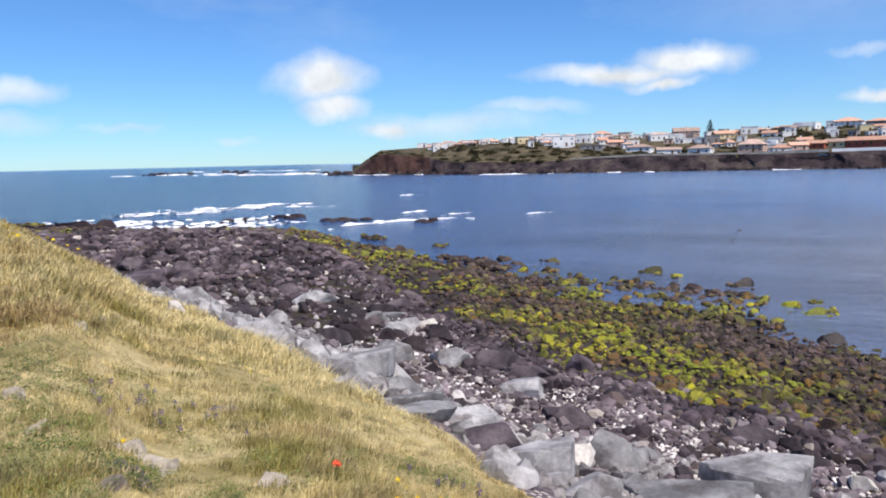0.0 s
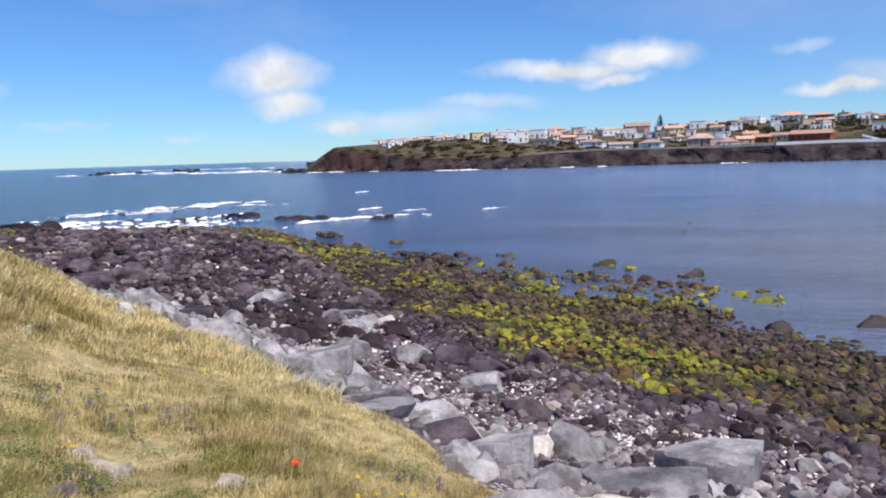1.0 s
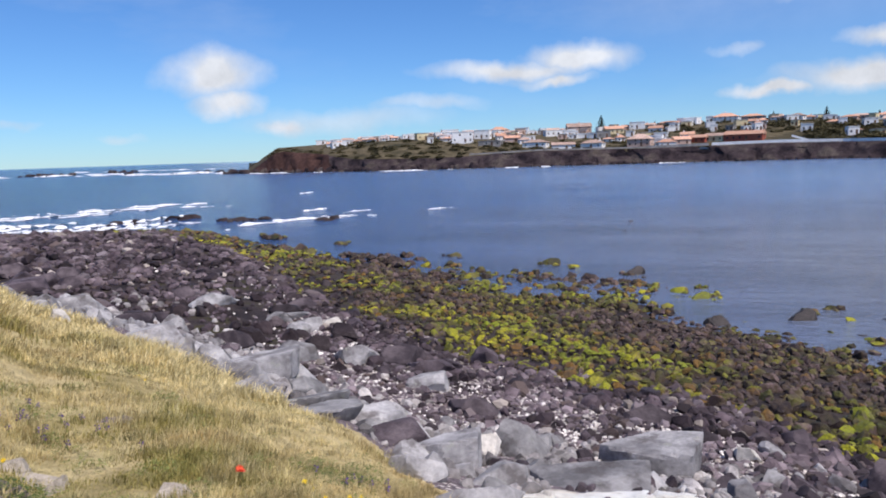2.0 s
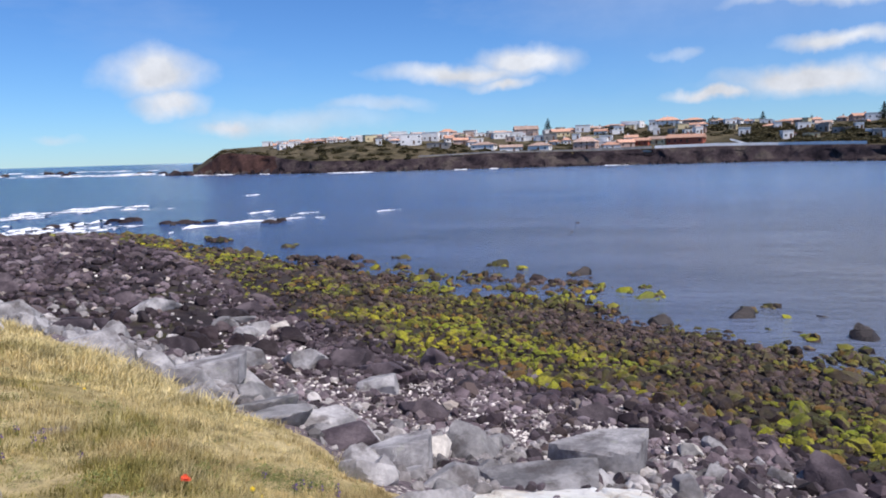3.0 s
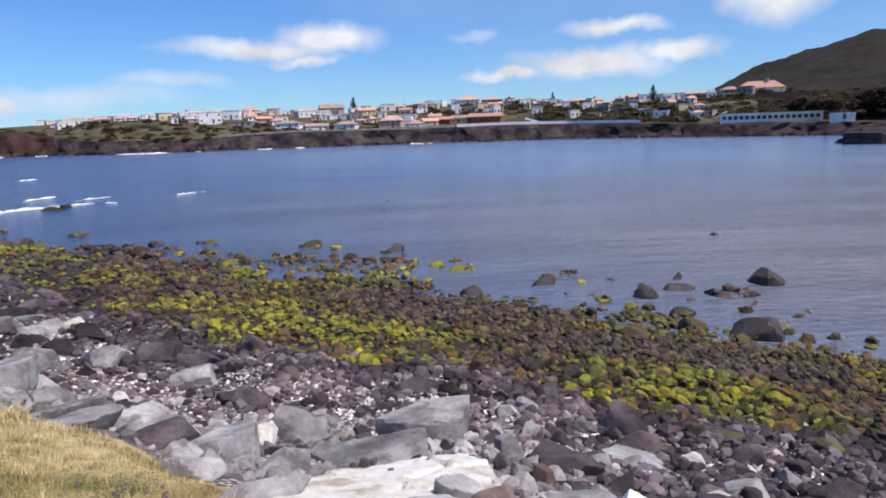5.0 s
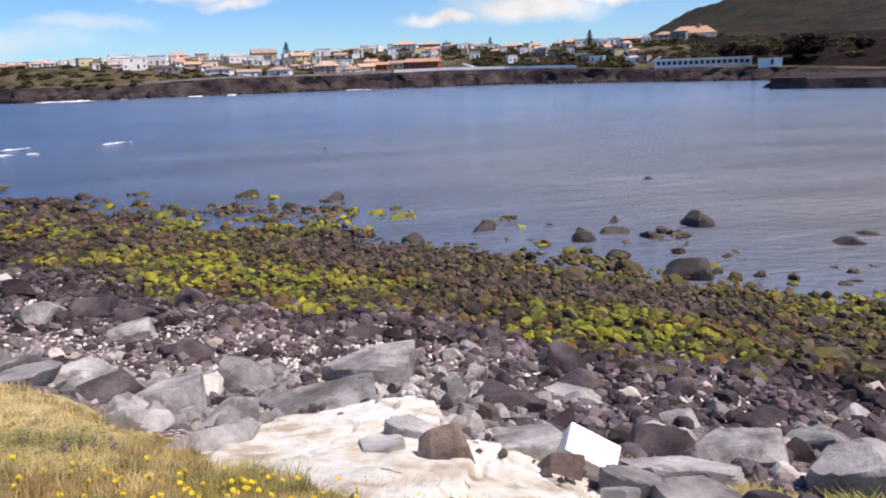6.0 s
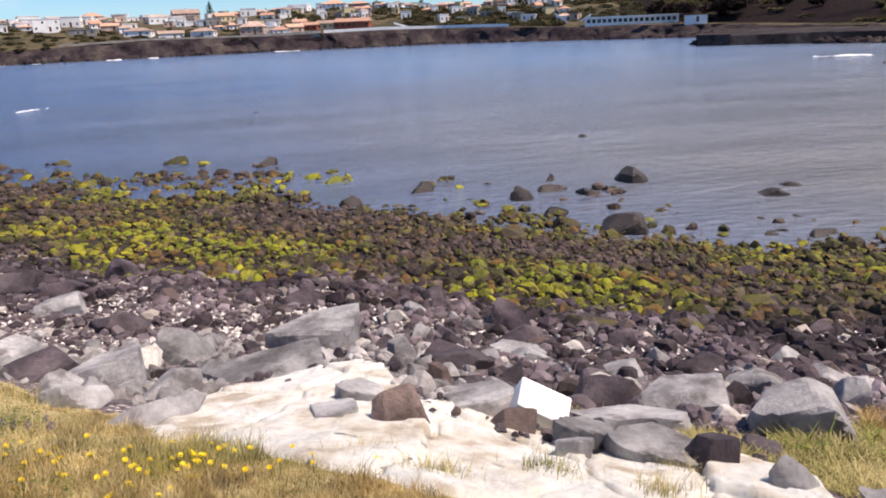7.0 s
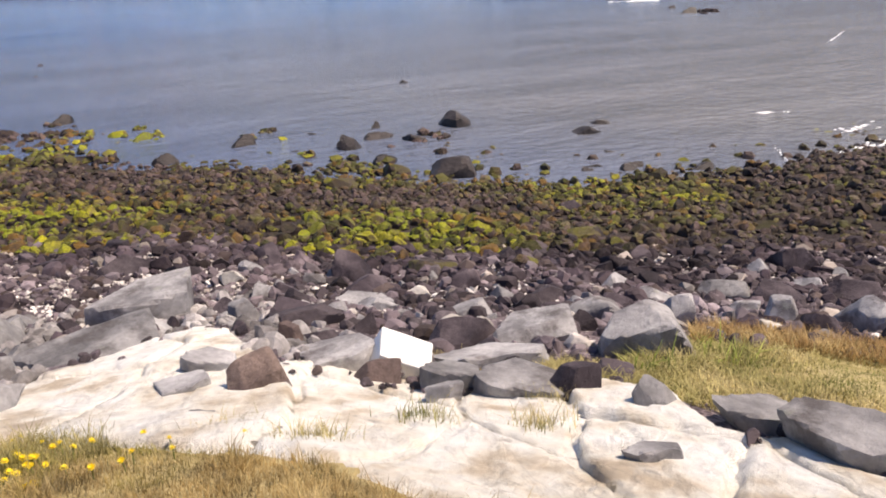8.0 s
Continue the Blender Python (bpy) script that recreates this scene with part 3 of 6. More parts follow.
def far_z(az, r):
    az, r = np.asarray(az, float), np.asarray(r, float)
    shore, wall, top, hill = along(F_SHORE, az), along(F_WALL, az, False), along(F_TOP, az, False), along(F_HILL, az, False)
    knots = [(shore - 12, -2.5 + 0 * az), (shore, 0 * az + 0.1), (shore + 2, wall * 0.25), (shore + 9, wall), (shore + 26, wall + (top - wall) * np.interp(az, [8, 11, 20, 26], [0.05, 0.3, 0.3, 0.05])), (shore + 60, wall + (top - wall) * np.interp(az, [8, 11, 20, 26], [0.5, 0.75, 0.7, 0.45])), (shore + 125, top), (shore + 230, top), (0 * az + 950, hill), (0 * az + 1700, hill * 0.7)]
    z = np.full_like(r, -2.5)
    for (r0, z0), (r1, z1) in zip(knots, knots[1:]):
        u = (r - r0) / np.maximum(r1 - r0, 1e-6)
        z = np.where((u >= 0) & (u < 1), z0 + (z1 - z0) * u, z)
    return z


def build_far_coast():
    az = np.linspace(2.4, 128, 620)
    steps = np.r_[np.linspace(-8, 12, 14), np.linspace(16, 130, 24), np.geomspace(150, 1250, 22)]
    A, S = np.meshgrid(az, steps, indexing="ij")
    Rr = S + along(F_SHORE, A)
    X, Y = Rr * np.sin(np.radians(A)), Rr * np.cos(np.radians(A))
    p = np.stack([X.ravel(), Y.ravel()], -1)
    Z = far_z(A.ravel(), Rr.ravel())
    s = S.ravel()
    Z = Z + fractal(p * 0.12, 4, 8) * 1.3 * ((s > -2) & (s < 7.6)) * np.clip((A.ravel() - 2.4) * 0.8, 0, 1) + fractal(p * 0.02, 4, 9) * np.clip((s - 150) / 900, 0, 1) * 14 * np.clip((A.ravel() - 4) * 0.1, 0, 1)
    verts = np.stack([X.ravel() + fractal(p * 0.2, 3, 10) * 2.6 * (s < 7.6), Y.ravel() + fractal(p * 0.2, 3, 11) * 2.6 * (s < 7.6), Z], -1)
    na, nr = A.shape
    i, j = np.meshgrid(np.arange(na - 1), np.arange(nr - 1), indexing="ij")
    k = (i * nr + j).ravel()
    quads = np.stack([k, k + 1, k + nr + 1, k + nr], -1)
    mid = verts[quads].mean(1)
    azm, rm = np.degrees(np.arctan2(mid[:, 0], mid[:, 1])), np.hypot(mid[:, 0], mid[:, 1])
    off = rm - along(F_SHORE, azm)
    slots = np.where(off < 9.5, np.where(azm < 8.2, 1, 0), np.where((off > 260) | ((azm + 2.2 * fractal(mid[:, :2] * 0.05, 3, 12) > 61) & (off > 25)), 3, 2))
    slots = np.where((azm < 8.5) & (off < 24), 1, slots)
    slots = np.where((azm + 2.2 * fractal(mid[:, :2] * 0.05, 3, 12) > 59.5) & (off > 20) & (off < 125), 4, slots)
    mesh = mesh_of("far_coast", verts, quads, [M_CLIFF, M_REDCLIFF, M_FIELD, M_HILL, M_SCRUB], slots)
    tagged(new("far_coast", mesh), "far side of the bay with dark cliffs, fields and a hill", "coast", kind="structure")


build_far_coast()


# ---- stones ----
def ball(level):
    bm = bmesh.new()
    bmesh.ops.create_icosphere(bm, subdivisions=level, radius=1.0)
    verts = np.array([v.co[:] for v in bm.verts])
    faces = np.array([[v.index for v in f.verts] for f in bm.faces])
    bm.free()
    return verts, faces


BALLS = {n: ball(n) for n in (1, 2, 3, 4)}


def stone(seed, level, square=3.0, cuts=9, keep=(0.5, 0.85), wear=0.03, pits=0.0):
    """Places of one stone in a unit box: a squarish lump cut by planes, with a worn skin; and its triangles."""
    rng = np.random.default_rng(seed)
    v, f = BALLS[level]
    v = v / (np.abs(v) ** square).sum(1, keepdims=True) ** (1 / square)
    turn = np.array(Euler(rng.uniform(0, 6.28, 3)).to_matrix())
    for _ in range(cuts):
        n = rng.normal(size=3)
        n /= np.linalg.norm(n)
        d = rng.uniform(*keep)
        over = np.maximum(v @ n - d, 0)
        v = v - over[:, None] * n * 0.97
    v = v @ (turn if square < 2.5 else np.array(Euler(rng.uniform(-0.2, 0.2, 3)).to_matrix()))
    v = v * (1 + wear * fractal(v * 2.2, 4 if level > 2 else 2, seed)[:, None])
    lo, hi = v.min(0), v.max(0)
    return (v - (lo + hi) / 2) / (hi - lo), f


def broken(seed, level, corners=5, skew=0.42, worn=80.0, skin=0.022, lean=(-0.05, 0.75)):
    """A block broken along flat faces: leaning sides, a tilted top and some split corners, edges a little worn."""
    rng = np.random.default_rng(seed)
    v, f = BALLS[level]
    count = int(rng.integers(4, 7))
    way = (np.arange(count) + rng.uniform(-skew, skew, count)) * 2 * np.pi / count + rng.uniform(0, 6.28)
    walls = np.stack([np.cos(way), np.sin(way), rng.uniform(*lean, count)], -1)
    top = np.r_[rng.normal(size=2) * skew * 0.85, 1.0][None]
    n = np.r_[walls, top, [[0, 0, -1.0]], rng.normal(size=(corners, 3)) + (0, 0, 0.4)]
    n /= np.linalg.norm(n, axis=1, keepdims=True)
    d = np.r_[rng.uniform(0.6, 1.0, count), rng.uniform(0.4, 0.7), 0.7, rng.uniform(0.66, 0.98, corners)]
    q = v @ np.array(Euler(rng.uniform(0, 6.28, 3)).to_matrix())
    near = (np.maximum(q @ n.T, 0) / d) ** worn
    v = q / near.sum(1, keepdims=True) ** (1 / worn)
    chips = np.maximum(fractal(v * 4.0, 3, seed + 1) - 0.2, 0)
    v = v * (1 + skin * fractal(v * 1.7, 3, seed)[:, None] - skin * 1.6 * chips[:, None])
    lo, hi = v.min(0), v.max(0)
    return (v - (lo + hi) / 2) / (hi - lo), f


def kinds(level):
    return [broken(s, level, 4, 0.45, 120.0, 0.008) for s in range(100, 112)] + [broken(s, level, 7, 0.5, 60.0, 0.018) for s in range(200, 210)] + [broken(s, level, 1, 0.22, 160.0, 0.009, (-0.2, 0.12)) for s in range(400, 408)] + [broken(999, level, 0, 0.05, 90.0, 0.008)]


SHAPES = {"near": kinds(4), "far": kinds(3)}
STONE_MESHES = {}


def stone_mesh(shape, material, reach):
    """Shared meshes, one for each shape and material."""
    shapes = SHAPES["near" if reach < 20 else "far"]
    shape %= len(shapes)
    key = (shape, material.name, reach < 20)
    if key not in STONE_MESHES:
        STONE_MESHES[key] = mesh_of("boulder", *shapes[shape], [material])
        STONE_MESHES[key].set_sharp_from_angle(angle=radians(21))
    return STONE_MESHES[key]


TAKEN = []


def boulder(x, y, wide, high, turn, shape, material, label, group, deep=0.8, tip=0.0, name="boulder"):
    ob = new(name, stone_mesh(shape, material, math.hypot(x, y)))
    base = max(float(ground_z(x, y)[0]), -0.25) + (0.11 if math.hypot(x, y) < 6.3 and x > 2.4 else 0.0)
    tall = max(high * 1.35, high + 0.12)
    ob.matrix_basis = Matrix.LocRotScale((x, y, base + high - tall / 2), Euler((tip, tip * 0.6, -radians(turn))), (wide, wide * deep, tall))
    TAKEN.append((x, y, wide * 0.5))
    return tagged(ob, label, "boulder", group)


# Boulders that stand out: place, width, height over the ground, turn.
BIG = [
    (5.82, 8.88, 1.32, 0.43, 35),
]
GREY_A = [
    (4.05, 9.39, 0.84, 0.42, 25), (2.27, 9.38, 0.82, 0.21, 15), (1.72, 6.65, 0.56, 0.25, 16), (1.92, 5.42, 0.67, 0.17, 22), (2.55, 6.76, 0.74, 0.19, 22), (3.39, 7.63, 0.52, 0.17, 26),
    (2.62, 11.78, 0.83, 0.26, 13), (7.84, 6.15, 0.82, 0.21, 53), (7.3, 4.37, 0.59, 0.16, 61), (6.08, 2.98, 0.83, 0.22, 66), (5.79, 1.78, 0.82, 0.28, 75), (8.18, 1.95, 0.42, 0.31, 78),
    (7.78, 2.85, 0.82, 0.21, 72), (4.18, 14.98, 0.84, 0.38, 16), (4.02, 1.33, 0.3, 0.1, 76), (9.66, -0.12, 0.9, 0.4, 94), (9.4, 2.62, 0.74, 0.19, 78),
]
GREY_B = [
    (11.03, 1.76, 0.85, 0.22, 84), (1.52, 18.28, 1.26, 0.39, 5), (3.17, 18.31, 1.14, 0.52, 10), (0.3, 11.45, 0.66, 0.31, 2), (1.23, 13.73, 1.01, 0.36, 5), (2.0, 9.91, 0.88, 0.26, 12),
    (2.42, 22.95, 0.95, 0.32, 6), (-4.49, 24.14, 1.85, 0.48, -11), (-1.51, 15.83, 1.33, 0.35, -5), (-0.77, 12.62, 0.38, 0.33, -4), (-0.3, 12.89, 0.74, 0.27, -1), (-0.04, 11.66, 0.72, 0.19, 0),
    (0.2, 10.09, 0.67, 0.23, 1), (1.83, 9.08, 0.7, 0.22, 11), (1.61, 23.81, 0.8, 0.28, 4), (2.16, 22.43, 0.84, 0.28, 5), (-0.4, 26.36, 1.65, 0.44, -1),
]
SLAB = [
    (2.25, 3.6, 0.34, 0.05, 32), (2.3, 3.05, 0.3, 0.04, 38), (3.05, 1.15, 0.3, 0.05, 66), (3.75, 2.75, 0.26, 0.06, 55),
    (2.47, 8.12, 0.8, 0.42, 18), (3.75, 6.93, 1.35, 0.16, 30), (2.78, 4.29, 0.38, 0.05, 36), (3.3, 4.6, 0.4, 0.14, 38), (4.19, 4.08, 0.69, 0.08, 48), (4.91, 2.93, 0.92, 0.15, 62),
    (4.06, 2.87, 0.44, 0.19, 58), (4.19, 2.37, 0.64, 0.13, 64), (4.12, 0.70, 0.56, 0.08, 86), (3.69, 0.25, 0.7, 0.17, 95), (7.97, 6.5, 0.85, 0.22, 53), (0.45, 13.32, 1.37, 0.44, 2),
    (1.12, 10.33, 1.02, 0.22, 7), (2.05, 24.48, 1.16, 0.21, 5), (1.14, 9.48, 1.02, 0.16, 7),
]
DARK_A = [
    (5.92, 5.93, 0.89, 0.23, 47), (5.19, 4.97, 0.51, 0.15, 48), (8.7, 7.18, 0.91, 0.24, 52), (9.65, 7.96, 0.79, 0.48, 52), (5.72, 3.66, 0.84, 0.22, 60), (4.2, 1.94, 0.35, 0.13, 69),
    (9.28, 3.59, 0.49, 0.17, 70), (8.62, 3.98, 0.67, 0.19, 67), (8.42, 2.82, 0.61, 0.16, 73), (8.02, 10.56, 0.61, 0.29, 38), (4.62, 18.59, 1.14, 0.39, 15), (5.25, 17.68, 1.13, 0.36, 17),
    (6.81, 18.63, 0.91, 0.53, 21), (4.76, 13.3, 1.1, 0.30, 21), (7.9, 14.21, 0.82, 0.25, 30), (7.88, 12.17, 1.0, 0.26, 34), (8.58, 0.35, 0.55, 0.25, 91), (11.07, 0.97, 0.8, 0.25, 88),
    (6.18, 6.23, 0.75, 0.2, 48),
]
DARK_B = [
    (4.14, 18.14, 1.16, 0.44, 13), (4.88, 17.2, 1.17, 0.41, 16), (1.97, 8.71, 0.96, 0.25, 13), (-2.39, 19.42, 1.15, 0.3, -7), (-7.86, 31.93, 2.3, 0.6, -14), (-8.42, 35.52, 1.29, 0.47, -13),
    (18.11, 6.85, 0.71, 0.27, 71), (-8.6, 36.5, 1.3, 0.6, -13), (-7.6, 34.6, 1.4, 0.6, -12), (-6.4, 33.9, 1.2, 0.5, -10), (-9.6, 38.6, 1.6, 0.7, -14), (-7.0, 36.8, 1.2, 0.6, -11),
    (1.97, 25.03, 1.15, 0.41, 5), (2.67, 27.48, 1.26, 0.41, 6), (-1.59, 29.24, 1.11, 0.43, -3), (-2.76, 23.89, 0.92, 0.31, -7), (-0.69, 35.65, 1.19, 0.44, -1), (13.33, 0.97, 0.8, 0.42, 88),
    (11.62, -0.03, 0.85, 0.25, 93), (11.84, 3.43, 0.6, 0.22, 76),
]
PALE = [
    (3.38, 9.14, 0.4, 0.29, 22), (8.94, 6.13, 0.46, 0.12, 57), (8.46, 5.69, 0.26, 0.07, 58), (7.01, 3.09, 0.45, 0.12, 68), (6.54, 4.17, 0.32, 0.09, 59), (6.5, 3.78, 0.31, 0.09, 62),
    (8.08, 9.44, 0.44, 0.23, 42), (8.25, 0.87, 0.62, 0.16, 88), (3.31, 23.77, 0.8, 0.21, 8), (-3.14, 15.54, 0.4, 0.24, -11),
]
RED = [
    (3.03, 3.81, 0.41, 0.18, 42), (4.82, 5.16, 0.28, 0.19, 45), (3.93, 3.46, 0.40, 0.08, 54),
]
WRACK_A = [
    (14.68, 7.96, 1.07, 0.45, 62), (10.68, 6.89, 0.9, 0.23, 58), (15.09, 5.39, 0.95, 0.25, 71), (20.41, 14.0, 0.94, 0.54, 56), (14.57, 8.08, 0.95, 0.41, 63),
    (11.6, 5.48, 0.62, 0.18, 67), (18.09, 14.62, 1.25, 0.37, 52), (8.91, 16.03, 0.63, 0.24, 30), (8.4, 16.7, 0.64, 0.19, 28),
]
# clumps that stand in the shallows
WRACK_B = [
    (21.78, 27.79, 0.85, 0.43, 38), (22.49, 29.63, 0.77, 0.38, 37), (20.84, 27.7, 1.11, 0.56, 37), (21.0, 29.33, 0.98, 0.49, 36), (20.31, 31.69, 0.78, 0.4, 33), (21.56, 34.61, 0.84, 0.42, 32),
    (17.33, 29.26, 0.87, 0.44, 31), (18.57, 30.98, 0.75, 0.37, 31), (19.2, 32.74, 0.85, 0.43, 30), (19.12, 34.44, 1.19, 0.6, 29), (20.08, 38.56, 0.83, 0.42, 28), (16.8, 33.03, 0.59, 0.3, 27),
    (19.31, 40.23, 1.27, 0.64, 26), (16.04, 33.13, 0.88, 0.44, 26), (16.96, 35.32, 0.69, 0.35, 26), (16.96, 37.51, 0.59, 0.3, 24), (15.47, 35.36, 0.8, 0.41, 24),
]
WRACK_C = [
    (14.06, 39.04, 0.66, 0.34, 20), (12.28, 34.04, 1.04, 0.53, 20), (13.49, 38.14, 0.84, 0.42, 19), (15.23, 46.56, 1.09, 0.55, 18), (13.52, 40.82, 0.68, 0.35, 18), (11.8, 36.03, 0.78, 0.4, 18),
    (13.15, 41.97, 0.77, 0.38, 17), (11.29, 38.17, 0.7, 0.35, 16), (12.65, 46.19, 0.99, 0.49, 15), (10.73, 44.42, 1.45, 0.73, 14), (10.62, 46.68, 0.76, 0.38, 13), (9.73, 48.95, 0.71, 0.36, 11),
    (8.66, 50.8, 0.9, 0.46, 10), (9.22, 57.96, 1.11, 0.56, 9), (6.11, 53.2, 1.02, 0.52, 7), (5.82, 56.27, 1.16, 0.59, 6),
]
SEA_A = [
    (21.15, 12.11, 1.66, 0.6, 60), (28.62, 16.19, 1.59, 0.66, 61), (21.78, 22.57, 1.22, 0.52, 44), (24.47, 23.43, 0.65, 0.28, 46), (24.75, 21.1, 0.85, 0.23, 50), (23.13, 17.86, 1.1, 0.58, 53),
    (25.03, 18.0, 1.47, 0.38, 55), (26.69, 19.16, 0.47, 0.42, 55), (25.47, 16.31, 1.01, 0.4, 58), (25.51, 15.53, 0.5, 0.15, 59), (21.65, 15.38, 0.94, 0.33, 55), (38.87, 25.21, 0.95, 0.32, 57),
    (35.66, 22.06, 0.37, 0.17, 58), (24.85, 29.32, 0.79, 0.22, 40),
]
SEA_B = [
    (21.7, 19.77, 0.82, 0.2, 48),     (21.84, 34.78, 1.13, 0.54, 32), (18.34, 23.27, 0.95, 0.36, 38), (29.33, 10.08, 1.53, 0.42, 72), (31.3, 10.02, 1.18, 0.31, 73), (23.55, 8.0, 0.7, 0.22, 72), (24.17, 6.91, 0.61, 0.22, 75),
    (24.15, 8.04, 0.76, 0.2, 73), (24.6, 6.86, 0.74, 0.19, 76), (25.28, 4.59, 0.76, 0.2, 81), (26.55, 8.18, 0.89, 0.23, 74), (37.38, 60.07, 0.64, 0.29, 32), (32.96, 53.86, 0.57, 0.25, 32),
    (101.49, 20.59, 2.34, 0.7, 79), (111.25, 24.76, 1.2, 0.48, 78),
]
LOOKS = [
    ((BIG,), M_GREY, 23, 1, "large light grey basalt wedge lying on shingle", "revetment boulders"),
    ((GREY_A, GREY_B), M_GREY, 0, 22, "angular light grey basalt boulder on the bank's foot", "revetment boulders"),
    ((SLAB,), M_GREY, 22, 8, "flat grey basalt slab with a dark broken face", "revetment boulders"),
    ((DARK_A, DARK_B), M_DARK, 8, 14, "dark purplish basalt boulder lying on shingle", "dark boulders"),
    ((PALE,), M_PALE, 0, 9, "pale weathered stone among grey boulders", "pale stones"),
    ((RED,), M_RED, 10, 8, "reddish brown scoria boulder among grey rocks", "red stones"),
    ((WRACK_A, WRACK_B, WRACK_C), M_WRACK, 12, 10, "wet dark boulder capped with yellow green seaweed", "weedy boulders"),
    ((SEA_A, SEA_B), M_WET, 12, 10, "wet black boulder standing in shallow sea water", "sea rocks"),
]
rng = np.random.default_rng(5)
for lists, material, first, count, label, group in LOOKS:
    name = {"weedy boulders": "weedy_boulder", "sea rocks": "sea_rock"}.get(group, "boulder")
    for rows in lists:
        for x, y, wide, high, turn in rows:
            reach = math.hypot(x, y)
            boulder(x, y, wide * 1.10, high * (0.85 if lists[0] is SLAB else 1.2 if reach < 15 else 1.35 if "black" in material.name else 1.0), turn + rng.uniform(-12, 12), first + int(rng.integers(count)), material, label, group, rng.uniform(0.65, 0.9), rng.uniform(-0.2, 0.05) if lists[0] is SLAB else rng.uniform(-0.12, 0.12), name)


# a pale squared block, tipped towards the bank
def squared_block():
    bm = box_bm(-0.235, 0.235, -0.17, 0.17, -0.12, 0.12, 0.018)
    for v in bm.verts:
        v.co.x *= 1.0 + 0.10 * v.co.y
        v.co.z += 0.05 * v.co.x
    x, y = 4.40, 3.54
    block = new("stone_block", from_bm("stone_block", bm, M_BLOCK))
    block.matrix_basis = Matrix.LocRotScale((x, y, float(ground_z(x, y)[0]) + 0.17), Euler((0.32, 0.50, radians(-53))), None)
    TAKEN.append((x, y, 0.25))
    tagged(block, "white squared stone block tipped among grey boulders", "stone block")


squared_block()


def clear_of(x, y, wide):
    return all((x - a) ** 2 + (y - b) ** 2 > ((wide * 0.5 + c) * 0.97) ** 2 for a, b, c in TAKEN)


# The rest of the larger boulders, strewn along the bank's foot and over the upper beach.
def strew(count, az0, az1, near, far, size, materials, label, group, first, kinds, seed, name="boulder"):
    rng = np.random.default_rng(seed)
    made = tries = 0
    while made < count and tries < count * 30:
        tries += 1
        az = rng.uniform(az0, az1)
        lines = lines_at(np.array([az]))
        u = rng.uniform(near, far)
        r = float(np.interp(u, [0, 1, 2, 3], [l[0] for l in lines]))
        x, y = at_polar(az, r)
        wide = size[0] * (size[1] / size[0]) ** (rng.random() ** 1.6)
        if clear_of(x, y, wide) and not (20 < az < 104 and r < float(apron_reach(az)) + wide * 0.3):
            boulder(x, y, wide, wide * rng.uniform(0.32, 0.6), rng.uniform(0, 360), first + int(rng.integers(kinds)), materials[int(rng.integers(len(materials)))], label, group, rng.uniform(0.6, 1.0), rng.uniform(-0.14, 0.14), name=name)
            made += 1


strew(70, -16, 22, 0.04, 0.42, (0.42, 0.9), [M_GREY], "light grey basalt boulder packed along the grass edge", "revetment boulders", 0, 22, 36)
strew(40, -20, 14, 0.3, 1.0, (0.35, 0.95), [M_GREY, M_GREY, M_DARK], "angular grey basalt boulder on the bank's foot", "revetment boulders", 0, 22, 31)
strew(30, 14, 45, 0.55, 1.2, (0.22, 0.5), [M_GREY, M_DARK, M_DARK], "grey or dark basalt stone on the beach's upper edge", "revetment boulders", 0, 22, 35, "stone")
strew(120, 42, 97, 0.62, 1.5, (0.22, 0.62), [M_GREY, M_DARK, M_GREY, M_DARK, M_DARK], "grey or dark basalt stone on the beach's upper edge", "revetment boulders", 0, 22, 32, "stone")
strew(70, -18, 97, 1.0, 2.0, (0.25, 0.8), [M_DARK], "dark basalt boulder lying on shingle", "dark boulders", 6, 16, 33)
strew(70, -8, 40, 0.35, 1.05, (0.2, 0.42), [M_GREY, M_DARK], "small angular grey stone wedged between larger boulders", "revetment boulders", 0, 22, 34, "stone")
strew(270, -22, 9, 0.95, 2.7, (0.4, 1.05), [M_BLACK], "larger dark basalt stone on the far beach", "beach stones", 4, 18, 37, "beach_stone")


# ---- cobbles and pebbles, joined ----
SMALL = {1: [stone(s, 1, 2.2, 5, (0.5, 0.85), 0.10) for s in range(300, 312)], 2: [broken(s, 2, 6, 0.5, 14.0, 0.05) for s in range(320, 334)]}


def heap(name, places, sizes, level, material, label, category, flat=(0.5, 0.85), sink=0.3, seed=1, dry=True):
    rng = np.random.default_rng(seed)
    allv, allf, start = [], [], 0
    zs = ground_z(places[:, 0], places[:, 1])
    if not dry:
        zs = np.maximum(zs, -0.14)
    for (x, y), size, z in zip(places, sizes, zs):
        v, f = SMALL[level][int(rng.integers(len(SMALL[level])))]
        tall = size * rng.uniform(*flat)
        turn = np.array(Euler((rng.uniform(-0.4, 0.4), rng.uniform(-0.4, 0.4), rng.uniform(0, 6.28))).to_matrix())
        w = (v * (size, size * rng.uniform(0.6, 0.95), tall)) @ turn.T
        allv.append(w + (x, y, z + tall * (0.5 - sink)))
        allf.append(f + start)
        start += len(v)
    mesh = mesh_of(name, np.concatenate(allv), np.concatenate(allf), [material], smooth=False)
    return tagged(new(name, mesh), label, category, kind="stuff")


